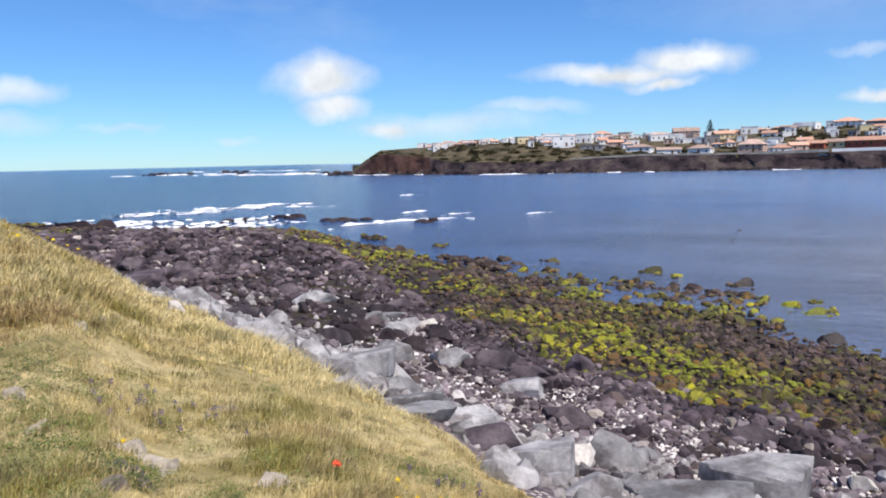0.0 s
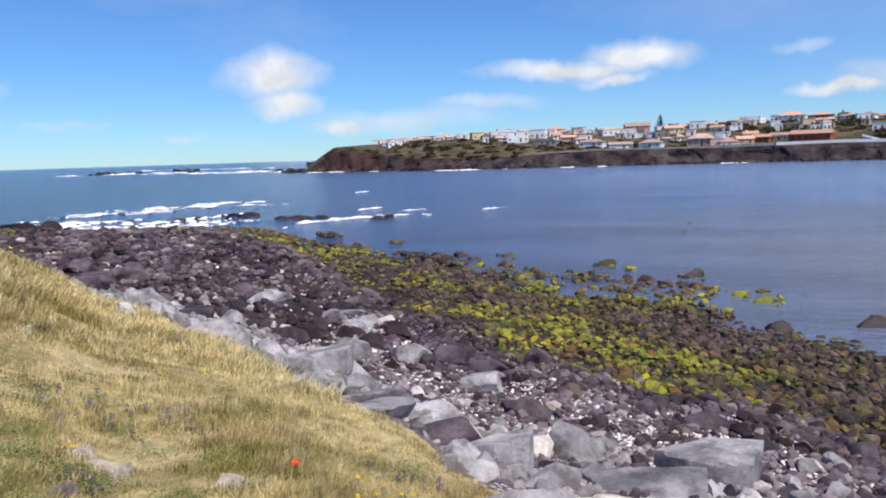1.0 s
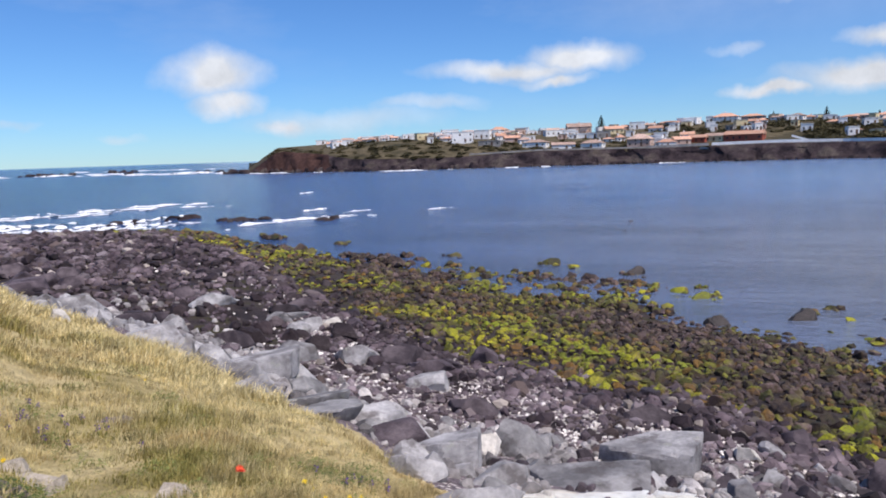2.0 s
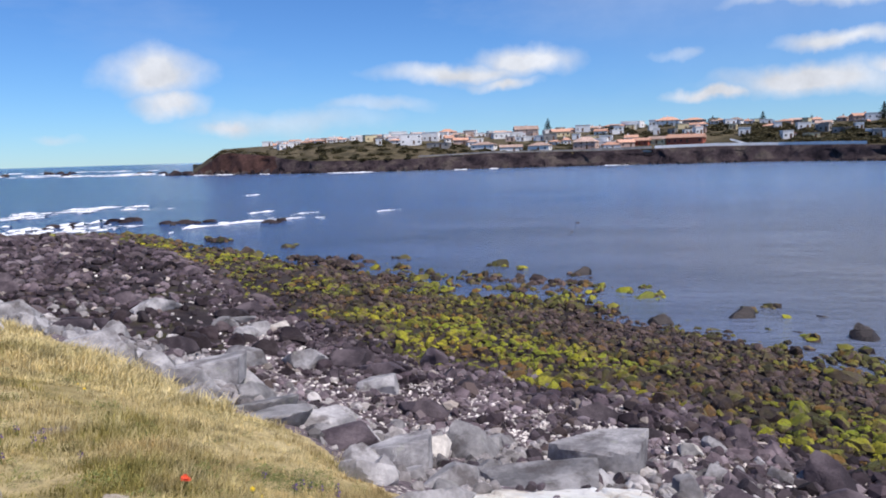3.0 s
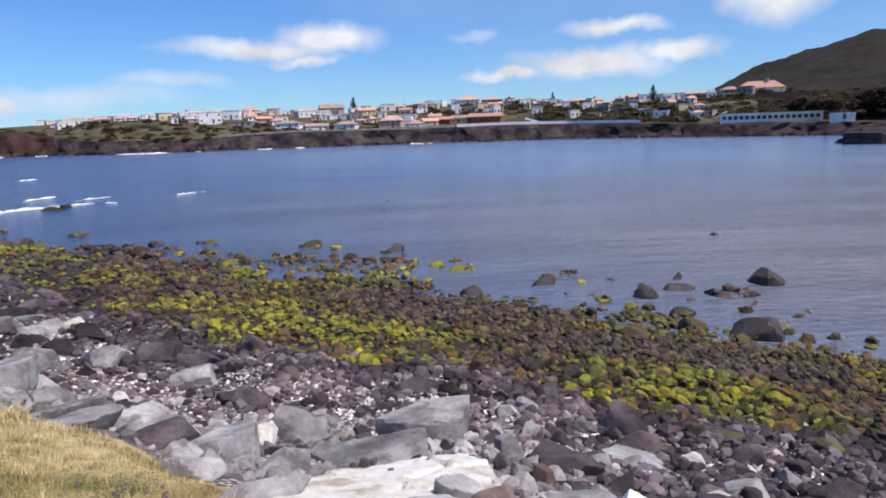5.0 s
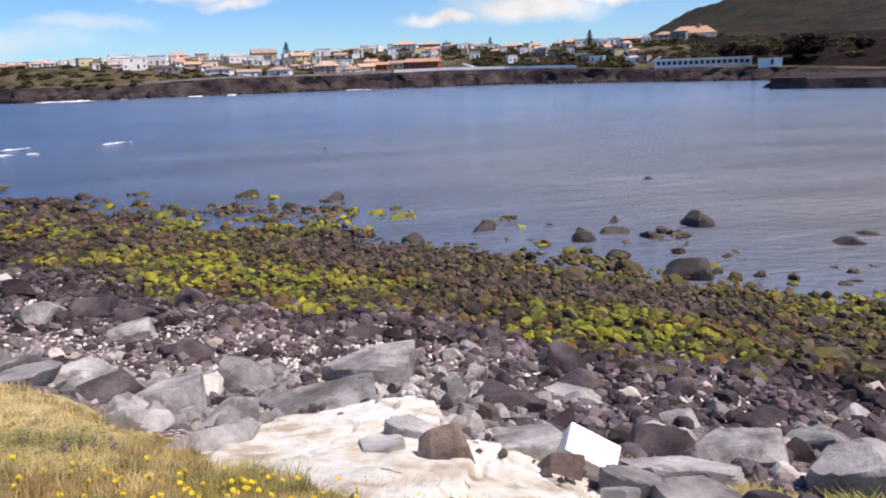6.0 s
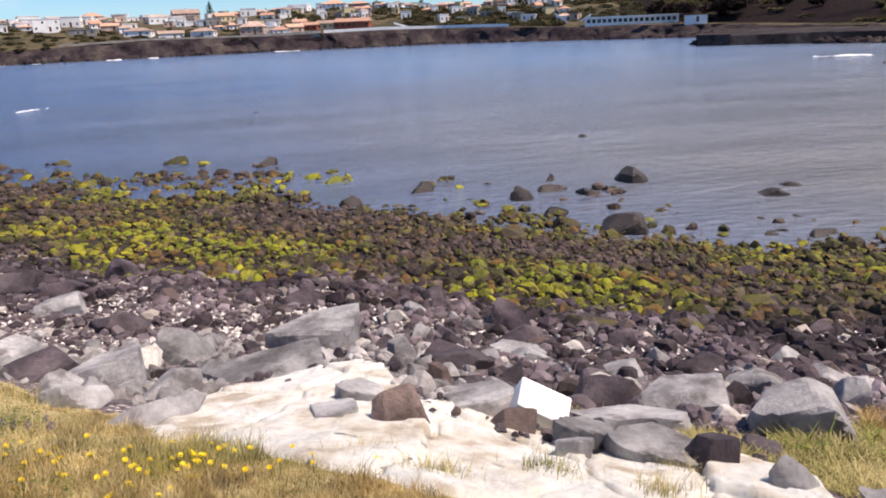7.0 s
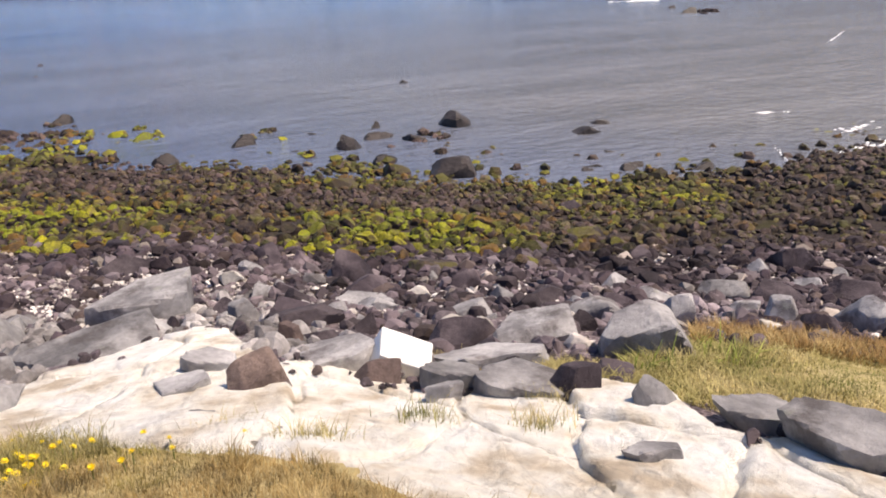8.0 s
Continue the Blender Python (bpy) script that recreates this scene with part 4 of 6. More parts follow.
def sprinkle(count, az0, az1, near, far, seed, thin=None, power=1.0):
    """Places between two lines of the shore (0 edge, 1 foot, 2 tide line, 3 water, past 3: metres into the sea / 10), as dense per picture as per ground."""
    rng = np.random.default_rng(seed)
    az = rng.uniform(az0, az1, count * 3)
    u = near + (far - near) * rng.random(count * 3) ** power
    lines = np.stack(lines_at(az), -1)
    k = np.clip(u.astype(int), 0, 2)
    pick = np.arange(len(az))
    r = lines[pick, k] + (lines[pick, k + 1] - lines[pick, k]) * np.minimum(u - k, 1.0) + np.maximum(u - 3, 0) * 10
    keep = rng.random(count * 3) < np.clip(r / 60, 0.15, 1) ** 0.5
    if thin is not None:
        keep &= thin(az, u, r, rng)
    p = np.stack([r * np.sin(np.radians(az)), r * np.cos(np.radians(az))], -1)[keep][:count]
    return p


def free(p, margin=0.75):
    taken = np.array(TAKEN)
    ok = np.ones(len(p), bool)
    for a, b, c in taken:
        ok &= (p[:, 0] - a) ** 2 + (p[:, 1] - b) ** 2 > (c * margin) ** 2
    return p[ok]


def sized(p, lo, hi, seed, grow=0.011):
    rng = np.random.default_rng(seed)
    r = np.hypot(p[:, 0], p[:, 1])
    return np.maximum(lo * (hi / lo) ** (rng.random(len(p)) ** 1.5), r * grow * rng.uniform(0.7, 1.5, len(p)))


def tide_part(p):
    """Where a place lies across the shore, as sprinkle counts it."""
    az, r = np.degrees(np.arctan2(p[:, 0], p[:, 1])), np.hypot(p[:, 0], p[:, 1])
    _, foot, tide, water = lines_at(az)
    return az, np.where(r < tide, 1 + (r - foot) / (tide - foot), 2 + (r - tide) / (water - tide))


def lush_here(p):
    """The bright weed keeps to the upper edge of the wet stones, in patches."""
    az, u = tide_part(p)
    patch = fractal(p * 0.22, 3, 61)
    return ((u + 0.34 * patch < 2.46) & (patch > -0.75) & (az > 8) & (az < 62 + 14 * (patch > 0.0))) | ((az > -3) & (az <= 12) & (patch > 0.05))


def thin_out(az, u, r, rng):
    """Fewer stones towards the water, with gaps between them."""
    p = np.stack([r * np.sin(np.radians(az)), r * np.cos(np.radians(az))], -1)
    return rng.random(len(az)) < np.clip(1.0 - (u - np.interp(az, [3, 12, 22, 36], [2.90, 2.74, 2.68, 2.86])) / 0.42 + 0.55 * fractal(p * 0.16, 3, 62) * (u > 2.6), 0.04, 1.0)


p = free(sprinkle(3500, 10, 97, 1.95, 3.05, 41, thin_out))
size, lush = sized(p, 0.20, 0.58, 1), lush_here(p)
heap("lush_weedy_cobbles", p[lush], size[lush], 2, M_LUSH, "wet cobbles overgrown with bright yellow green seaweed", "cobbles", seed=2)
bare = ~lush & (tide_part(p)[0] + 6 * fractal(p * 0.2, 2, 63) > 78)
heap("weedy_cobbles", p[~lush & ~bare], size[~lush & ~bare] * 0.85, 2, M_WEED, "wet brown cobbles with olive seaweed", "cobbles", seed=22)
heap("dark_wet_cobbles", p[bare], size[bare] * 0.85, 2, M_BARE, "wet dark brown cobbles with little seaweed", "cobbles", seed=23)
p = free(sprinkle(6500, -24, 97, 1.92, 3.12, 42, thin_out))
size, lush = sized(p, 0.10, 0.32, 3, 0.008), lush_here(p)
heap("small_lush_cobbles", p[lush], size[lush], 1, M_LUSH, "small wet cobbles with bright green seaweed", "cobbles", seed=4)
bare = ~lush & (tide_part(p)[0] + 6 * fractal(p * 0.2, 2, 63) > 78)
heap("small_weedy_cobbles", p[~lush & ~bare], size[~lush & ~bare], 1, M_WEED, "small wet dark cobbles with olive seaweed", "cobbles", seed=24)
heap("small_dark_wet_cobbles", p[bare], size[bare], 1, M_BARE, "small wet dark brown cobbles with little seaweed", "cobbles", seed=25)
rng = np.random.default_rng(44)
near_wrack = np.array([(x + rng.normal() * w * 0.42, y + rng.normal() * w * 0.6) for rows in (WRACK_B, WRACK_C) for x, y, w, h, t in rows for _ in range(5)])
heap("weed_clumps", near_wrack, rng.uniform(0.16, 0.46, len(near_wrack)), 1, M_MIXED, "stones with bright yellow green seaweed clustered in shallow water", "cobbles", (0.6, 0.9), 0.0, seed=26, dry=False)
p = sprinkle(420, 3, 60, 3.0, 3.75, 43, lambda az, u, r, rng: fractal(np.stack([az * 0.35, u * 2.0], -1), 2, 3) > 0.05, 1.8)
heap("shallow_water_cobbles", p, sized(p, 0.25, 0.62, 5), 1, M_WEED, "weed covered stones breaking the surface of shallow water", "cobbles", (0.6, 0.9), 0.15, seed=6, dry=False)
p = sprinkle(150, 50, 97, 2.95, 3.5, 44, None, 1.3)
heap("shallow_dark_cobbles", p, sized(p, 0.22, 0.55, 5), 1, M_WEED, "dark stones breaking the surface of shallow water", "cobbles", (0.7, 1.0), 0.15, seed=6)
p = free(sprinkle(1200, 8, 97, 0.9, 1.45, 50))
heap("grey_cobbles", p, sized(p, 0.10, 0.32, 7), 1, M_GRAVEL, "dry grey cobbles below the boulders", "cobbles", seed=18)
p = free(sprinkle(5600, -24, 97, 0.95, 2.05, 45, lambda az, u, r, rng: rng.random(len(az)) < np.where((az > 0) & (az < 72), np.clip((u - 1.1) / 0.8, 0.12, 1), np.where(az < 0, 1.0, 0.5))))
heap("dry_cobbles", p, sized(p, 0.12, 0.42, 7), 1, M_COBBLE, "dry dark purplish cobbles on the upper beach", "cobbles", seed=8)
p = free(sprinkle(8000, -1, 97, 0.75, 1.9, 46, lambda az, u, r, rng: rng.random(len(az)) < np.clip((az + 2) / 16, 0.12, 1)))
heap("small_dry_cobbles", p, sized(p, 0.04, 0.16, 9, 0.005), 1, M_GRAVEL, "small dark beach stones between the cobbles", "cobbles", seed=10)
p = free(np.r_[sprinkle(3200, 3, 97, 0.9, 1.9, 47), sprinkle(3200, 5, 62, 0.85, 1.6, 147), sprinkle(600, -6, 28, 0.8, 1.95, 148)])
heap("pale_pebbles", p, sized(p, 0.035, 0.13, 11, 0.004), 1, M_CHIP, "pale pebbles and shell pieces scattered over dark shingle", "pebbles", (0.35, 0.7), 0.15, seed=12)
p = free(sprinkle(420, -20, 97, 0.6, 2.0, 49, lambda az, u, r, rng: rng.random(len(az)) < np.where((az > 0) & (az < 65), 0.3, 1.0)))
heap("mid_boulders", p, sized(p, 0.22, 0.5, 15), 2, M_COBBLE, "middling dark basalt stones between the boulders", "stones", seed=16)
p = free(sprinkle(2200, -10, 97, 0.12, 1.1, 48, lambda az, u, r, rng: (az < 20) | ((r > apron_reach(az) + 0.2) & ((az < 70) | (r > 7.8)))))
size, side = sized(p, 0.10, 0.36, 13), tide_part(p)[0] < 48
heap("pale_rubble", p[side], size[side], 2, M_SHARDS, "broken light grey rubble between the larger boulders", "rubble", seed=27)
heap("revetment_rubble", p[~side], size[~side], 2, M_GRAVEL, "broken dark grey rubble between the larger boulders", "rubble", seed=14)


# ---- pale mortar apron on the bank, in slabs ----
SLABS = [(2.3, 5.3), (3.6, 6.2), (4.8, 6.6), (2.6, 4.0), (3.5, 4.7), (4.3, 3.4), (3.0, 2.75), (3.9, 2.2), (2.4, 1.9), (3.3, 1.2), (4.0, 1.5), (2.6, 0.3), (3.5, 0.1), (2.8, -1.2)]


def build_apron():
    apron = new("mortar_apron")
    tagged(apron, "pale weathered mortar apron with cracked slabs on the bank", "apron")
    step = 0.03
    gx, gy = np.meshgrid(np.arange(1.0, 5.4, step), np.arange(-2.2, 7.4, step), indexing="ij")
    flat = np.stack([gx.ravel(), gy.ravel()], -1)
    az, r = np.degrees(np.arctan2(flat[:, 0], flat[:, 1])), np.hypot(flat[:, 0], flat[:, 1])
    outer = apron_reach(az)
    inner = along(EDGE, az) * 0.78
    wobble = 0.16 * fractal(flat * 1.7, 3, 21)
    # stretched cells: the slabs run from the bank's top towards the sea
    warp = flat + 0.10 * np.stack([fractal(flat * 1.3, 3, 22), fractal(flat * 1.3, 3, 23)], -1)
    along_way, across = np.array([0.80, 0.60]), np.array([-0.60, 0.80])
    seeds = np.array(SLABS)
    d = np.stack([np.hypot(((warp - s) @ along_way) * 0.45, (warp - s) @ across) for s in seeds], -1)
    order = np.sort(d, 1)
    cell, gap = d.argmin(1), order[:, 1] - order[:, 0]
    lip = r - inner + 1.6 * wobble
    rim = np.minimum(np.minimum(outer + wobble - r, gap * 0.8 + 0.04 * fractal(flat * 4.0, 3, 26)), lip * 0.2)
    ledge = (warp @ across) * 2.6 + 0.7 * fractal(flat * 0.9, 3, 27) + 0.10 * fractal(flat * 5.0, 3, 28)
    bench = ledge - np.floor(ledge)
    rise = 0.08 * np.clip(rim / 0.035, -0.9, 1.0) + (0.010 * fractal(flat * 1.8, 4, 24) + 0.006 * fractal(flat * 9, 4, 25)) * np.clip(rim / 0.05, 0, 1)
    rise = rise + (0.035 * np.array([math.sin(7.0 * n) for n in range(len(seeds))])[cell] + 0.016 * np.clip(bench * 1.1, 0, 1)) * np.clip(lip * 2, 0, 1)
    z = ground_z(flat[:, 0], flat[:, 1]) + rise - 0.03
    nx, ny = gx.shape
    i, j = np.meshgrid(np.arange(nx - 1), np.arange(ny - 1), indexing="ij")
    k = (i * ny + j).ravel()
    quads = np.stack([k, k + ny, k + ny + 1, k + 1], -1)
    mine, inside = cell[quads[:, 0]], rim[quads].min(1) > -0.05
    for n in range(len(seeds)):
        q = quads[(mine == n) & inside]
        if len(q) > 20:
            used, back = np.unique(q, return_inverse=True)
            part("slab", mesh_of("slab", np.c_[flat[used], z[used]], back.reshape(-1, 4), [M_APRON]), apron)


build_apron()


rng = np.random.default_rng(63)
az, u = rng.uniform(26, 104, 130), rng.random(130)
r = apron_reach(az) * (0.90 + 0.18 * u)
p = np.stack([r * np.sin(np.radians(az)), r * np.cos(np.radians(az))], -1)
p = p[fractal(p * 1.4, 2, 64) > -0.1]
bits = heap("apron_rubble", p, sized(p, 0.04, 0.17, 65), 2, M_GRAVEL, "small grey stones along the apron's edge", "rubble", (0.4, 0.7), 0.1, seed=66)
bits.location.z = 0.05


# ---- grass ----
def blades(name, p, tall, wide, material, label, seed, lean=0.45, category="grass"):
    """Bent, tapering blades, one for each place, joined."""
    rng = np.random.default_rng(seed)
    n = len(p)
    z = ground_z(p[:, 0], p[:, 1]) - 0.02
    turn, bend = rng.uniform(0, 2 * np.pi, n), rng.uniform(0.1, lean, n) * rng.choice([1.0, 2.4], n)
    wind = np.array([0.75, 0.45]) * 0.18
    side = np.stack([np.cos(turn), np.sin(turn), 0 * turn], -1)
    ahead = np.stack([-np.sin(turn) * bend + wind[0], np.cos(turn) * bend + wind[1], 0 * turn], -1)
    base = np.c_[p, z]
    up = np.array([0, 0, 1.0])
    mid = base + ahead * (tall * 0.4)[:, None] + up * (tall * 0.6)[:, None]
    tip = base + ahead * (tall * 1.2)[:, None] + up * (tall * 0.95)[:, None]
    half = side * (wide / 2)[:, None]
    v = np.stack([base - half, base + half, mid - half * 0.75, mid + half * 0.75, tip], 1).reshape(-1, 3)
    k = (np.arange(n) * 5)[:, None]
    f = np.concatenate([k + [0, 1, 3], k + [0, 3, 2], k + [2, 3, 4]], 0)
    return tagged(new(name, mesh_of(name, v, f, [material], smooth=False)), label, category, kind="stuff")


def meadow(count, az0, az1, r0, r1, seed, clump=0.0):
    rng = np.random.default_rng(seed)
    az = rng.uniform(az0, az1, count * 3)
    r = r0 * (r1 / r0) ** rng.random(count * 3)
    p = np.stack([r * np.sin(np.radians(az)), r * np.cos(np.radians(az))], -1)
    reach = along(EDGE, az) * (1.0 + 0.07 * fractal(p * 1.2, 3, 5)) * np.interp(az, [14, 20], [1.0, 0.80])
    bare = fractal(p * 0.75, 3, 35) + 0.5 * fractal(p * 2.5, 2, 36) < -0.55
    p = p[(r < reach) & ~(bare & (r > 4.4) & (rng.random(len(p)) < 0.8))][:count]
    return p + rng.normal(size=p.shape) * 0.02


rng = np.random.default_rng(9)
az, r = rng.uniform(-180, 180, 100000), 0.7 * (14 / 0.7) ** rng.random(100000)
behind = ((az < -32) | (az > 50) | (r < 2.3)) & (r < along(EDGE, az) * 0.95)
p = np.stack([r * np.sin(np.radians(az)), r * np.cos(np.radians(az))], -1)[behind]
blades("bank_top_grass", p, rng.uniform(0.03, 0.10, len(p)), np.full(len(p), 0.006), M_BLADE, "short dry grass on the top of the bank", 70)
rng = np.random.default_rng(8)
p = meadow(190000, -34, 52, 1.9, 11, 61)
r = np.hypot(p[:, 0], p[:, 1])
tuft = np.clip(0.72 + 0.6 * fractal(p * 1.5, 3, 31) + 0.55 * fractal(p * 6.0, 2, 33), np.where(r < 4.5, 0.5, 0.25), 2.1)
blades("near_grass", p, rng.uniform(0.03, 0.13, len(p)) * tuft, 0.0022 + 0.0007 * r, M_BLADE, "dry straw coloured grass with green tufts on the bank", 71)
p = meadow(80000, -42, 4, 9, 46, 62)
r = np.hypot(p[:, 0], p[:, 1])
tuft = np.clip(0.75 + 0.5 * fractal(p * 0.6, 3, 32), 0.3, 1.5)
blades("far_grass", p, rng.uniform(0.10, 0.26, len(p)) * tuft, 0.004 + 0.0012 * r, M_BLADE, "dry straw coloured grass along the bank's crest", 72)


# ---- far village ----
BOX = from_bm("unit_box", box_bm(-0.5, 0.5, -0.5, 0.5, 0, 1), M_GLASS)
BOX_DOOR = from_bm("unit_door", box_bm(-0.5, 0.5, -0.5, 0.5, 0, 1), M_DOOR)
WALLS = {"W": (M_WHITE, "white"), "C": (M_CREAM, "cream"), "P": (M_PINK, "pinkish"), "R": (M_RUST, "rust red"), "D": (M_DUN, "grey")}
ROOFS = {"T": (M_TILE, "orange clay tile roof"), "O": (M_OLDTILE, "faded brown tile roof"), "F": (M_DUN, "flat roof")}


def roof_bm(wide, deep, base, rise, hip):
    """A pitched roof with eaves, closed below."""
    bm = bmesh.new()
    a, b = wide / 2 + 0.35, deep / 2 + 0.35
    top = a - min(b, a * 0.8) * hip
    low = [bm.verts.new(v) for v in ((-a, -b, base), (a, -b, base), (a, b, base), (-a, b, base))]
    eave = [bm.verts.new(v) for v in ((-a, -b, base + 0.18), (a, -b, base + 0.18), (a, b, base + 0.18), (-a, b, base + 0.18))]
    ridge = [bm.verts.new((-top, 0, base + rise)), bm.verts.new((top, 0, base + rise))]
    bm.faces.new(low[::-1])
    for n in range(4):
        bm.faces.new((low[n], low[(n + 1) % 4], eave[(n + 1) % 4], eave[n]))
    bm.faces.new((eave[0], eave[1], ridge[1], ridge[0]))
    bm.faces.new((eave[2], eave[3], ridge[0], ridge[1]))
    bm.faces.new((eave[1], eave[2], ridge[1]))
    bm.faces.new((eave[3], eave[0], ridge[0]))
    return bm


def house(az, off, wide, high, look_of, rng, name="house"):
    r = float(along(F_SHORE, az)) + off
    x, y = at_polar(az, r)
    deep = max(5.0, min(wide * 0.7, 9.0))
    base = float(far_z(az, r))
    wall_mat, wall_word = WALLS[look_of[0]]
    roof_mat, roof_word = ROOFS[look_of[1]]
    high *= 0.88
    home = new(name)
    home.matrix_basis = Matrix.LocRotScale((x, y, base), Euler((0, 0, -radians(az) + rng.uniform(-0.35, 0.35))), None)
    storeys = 2 if high > 4.6 else 1
    tagged(home, f"{wall_word} rendered {'two' if storeys == 2 else 'one'} storey house with {roof_word}", "house", "village houses")
    pitched = look_of[1] != "F"
    rise = min(high * 0.44, 2.6) if pitched else 0.0
    body = high - rise
    part("wall", from_bm("wall", box_bm(-wide / 2, wide / 2, -deep / 2, deep / 2, -2.5, body), wall_mat), home)
    if pitched:
        roof = part("roof", from_bm("roof", roof_bm(wide, deep, body, rise, rng.choice([0.0, 1.0])), roof_mat), home, roof_word)
        if rng.random() < 0.5:
            cx = rng.uniform(-0.3, 0.3) * wide
            part("chimney", from_bm("chimney", box_bm(cx - 0.35, cx + 0.35, 0.5, 1.2, body, body + rise + 0.7), wall_mat), roof)
    else:
        bm = box_bm(-wide / 2 - 0.15, wide / 2 + 0.15, -deep / 2 - 0.15, deep / 2 + 0.15, body, body + 0.3)
        part("roof", from_bm("roof", bm, M_WHITE if look_of[0] == "W" else M_DUN), home)
    count = max(2, int(wide / 2.6))
    for s in range(storeys):
        for n in range(count):
            wx = (n + 0.5) / count * wide - wide / 2
            sill = body / storeys * s + min(0.9, body * 0.28)
            if s == 0 and n == count // 2:
                part("door", BOX_DOOR, home, at=Matrix.LocRotScale((wx, -deep / 2, 0.05), None, (0.95, 0.12, min(2.05, body * 0.75))))
            elif rng.random() < 0.75:
                part("window", BOX, home, at=Matrix.LocRotScale((wx, -deep / 2, sill), None, (0.8, 0.10, min(0.95, body / storeys * 0.4))))
    for side in (-1, 1):
        part("window", BOX, home, at=Matrix.LocRotScale((side * wide / 2, 0, min(0.9, body * 0.28)), None, (0.10, 1.0, min(1.2, body * 0.45))))
    return home


HOUSES_A = [
    (7.94, 125, 6.2, 2.9, 'WF'), (9.28, 62, 8.5, 2.7, 'WF'), (10.19, 125, 5.0, 3.0, 'DO'), (11.68, 114, 9.4, 2.8, 'WF'), (13.03, 111, 6.7, 3.2, 'WO'),
    (14.96, 124, 4.1, 2.9, 'WF'), (15.77, 82, 6.9, 4.0, 'CF'), (16.62, 125, 9.0, 3.3, 'WO'), (16.47, 53, 2.9, 2.8, 'WF'), (17.99, 124, 10.4, 4.4, 'WF'),
    (18.97, 48, 10.9, 6.0, 'WF'), (20.58, 68, 8.5, 5.1, 'WF'), (19.76, 125, 9.0, 3.6, 'WO'), (21.86, 125, 10.4, 5.4, 'WT'), (22.9, 54, 7.6, 3.7, 'PT'),
    (21.19, 37, 11.2, 2.3, 'DF'), (23.65, 125, 8.3, 4.0, 'WF'), (24.72, 34, 11.6, 4.1, 'WO'), (26.81, 27, 10.8, 3.7, 'WO'), (26.53, 102, 17.6, 3.4, 'WF'),
]
HOUSES_B = [
    (25.79, 125, 10.3, 3.6, 'DO'), (28.0, 125, 14.4, 6.5, 'PO'), (29.08, 28, 10.3, 4.5, 'WO'), (27.32, 125, 6.2, 2.9, 'WT'), (30.61, 102, 10.4, 4.8, 'CT'),
    (31.4, 125, 6.9, 3.2, 'PT'), (32.38, 125, 8.9, 4.3, 'WF'), (32.61, 28, 10.8, 6.8, 'PO'), (33.42, 125, 6.2, 3.3, 'DO'), (34.46, 17, 7.9, 4.1, 'WT'),
    (35.54, 31, 7.7, 4.0, 'PT'), (36.74, 35, 8.3, 3.8, 'RT'), (37.94, 36, 8.3, 4.1, 'CO'), (39.95, 34, 16.6, 4.9, 'RT'), (34.8, 125, 14.5, 3.6, 'WT'),
    (36.09, 125, 11.7, 4.3, 'WF'), (37.55, 125, 3.8, 4.3, 'WF'), (38.66, 125, 13.8, 5.8, 'WT'), (40.5, 125, 12.4, 4.0, 'DT'), (42.2, 125, 6.9, 3.3, 'PO'),
]
HOUSES_C = [
    (43.34, 123, 7.6, 4.0, 'WO'), (45.69, 88, 8.9, 3.0, 'CT'), (46.62, 119, 8.2, 3.2, 'PT'), (47.45, 125, 8.9, 3.2, 'DO'), (48.41, 125, 6.1, 2.9, 'WT'),
    (49.11, 98, 6.4, 2.3, 'WF'), (50.19, 125, 4.7, 3.2, 'PO'), (51.3, 125, 9.3, 4.2, 'PT'), (52.53, 125, 15.1, 3.5, 'WF'), (54.16, 125, 13.6, 3.4, 'WF'),
    (55.73, 125, 11.6, 3.7, 'PO'), (56.69, 115, 4.7, 2.9, 'WF'), (57.97, 122, 9.4, 4.6, 'DO'), (59.01, 117, 8.0, 3.9, 'DF'),
]
rng = np.random.default_rng(91)
for rows in (HOUSES_A, HOUSES_B, HOUSES_C):
    for az, off, wide, high, look_of in rows:
        house(az, off, wide, high, look_of, rng)
# houses half hidden behind the others
for az in np.r_[np.arange(8.0, 24, 0.16), np.arange(24, 57, 0.25)]:
    if rng.random() < 0.85:
        house(az + rng.uniform(-0.4, 0.4), rng.uniform(70 if az < 17 else 45 if az < 24 else 30, 170), rng.uniform(3.2, 5.5 if az < 17 else 7.5), rng.uniform(2.2, 3.2 if az < 17 else 4.2), rng.choice(["WT", "WO", "WF", "WF", "DF", "PF", "WF", "WF", "CF", "WT"]), rng)


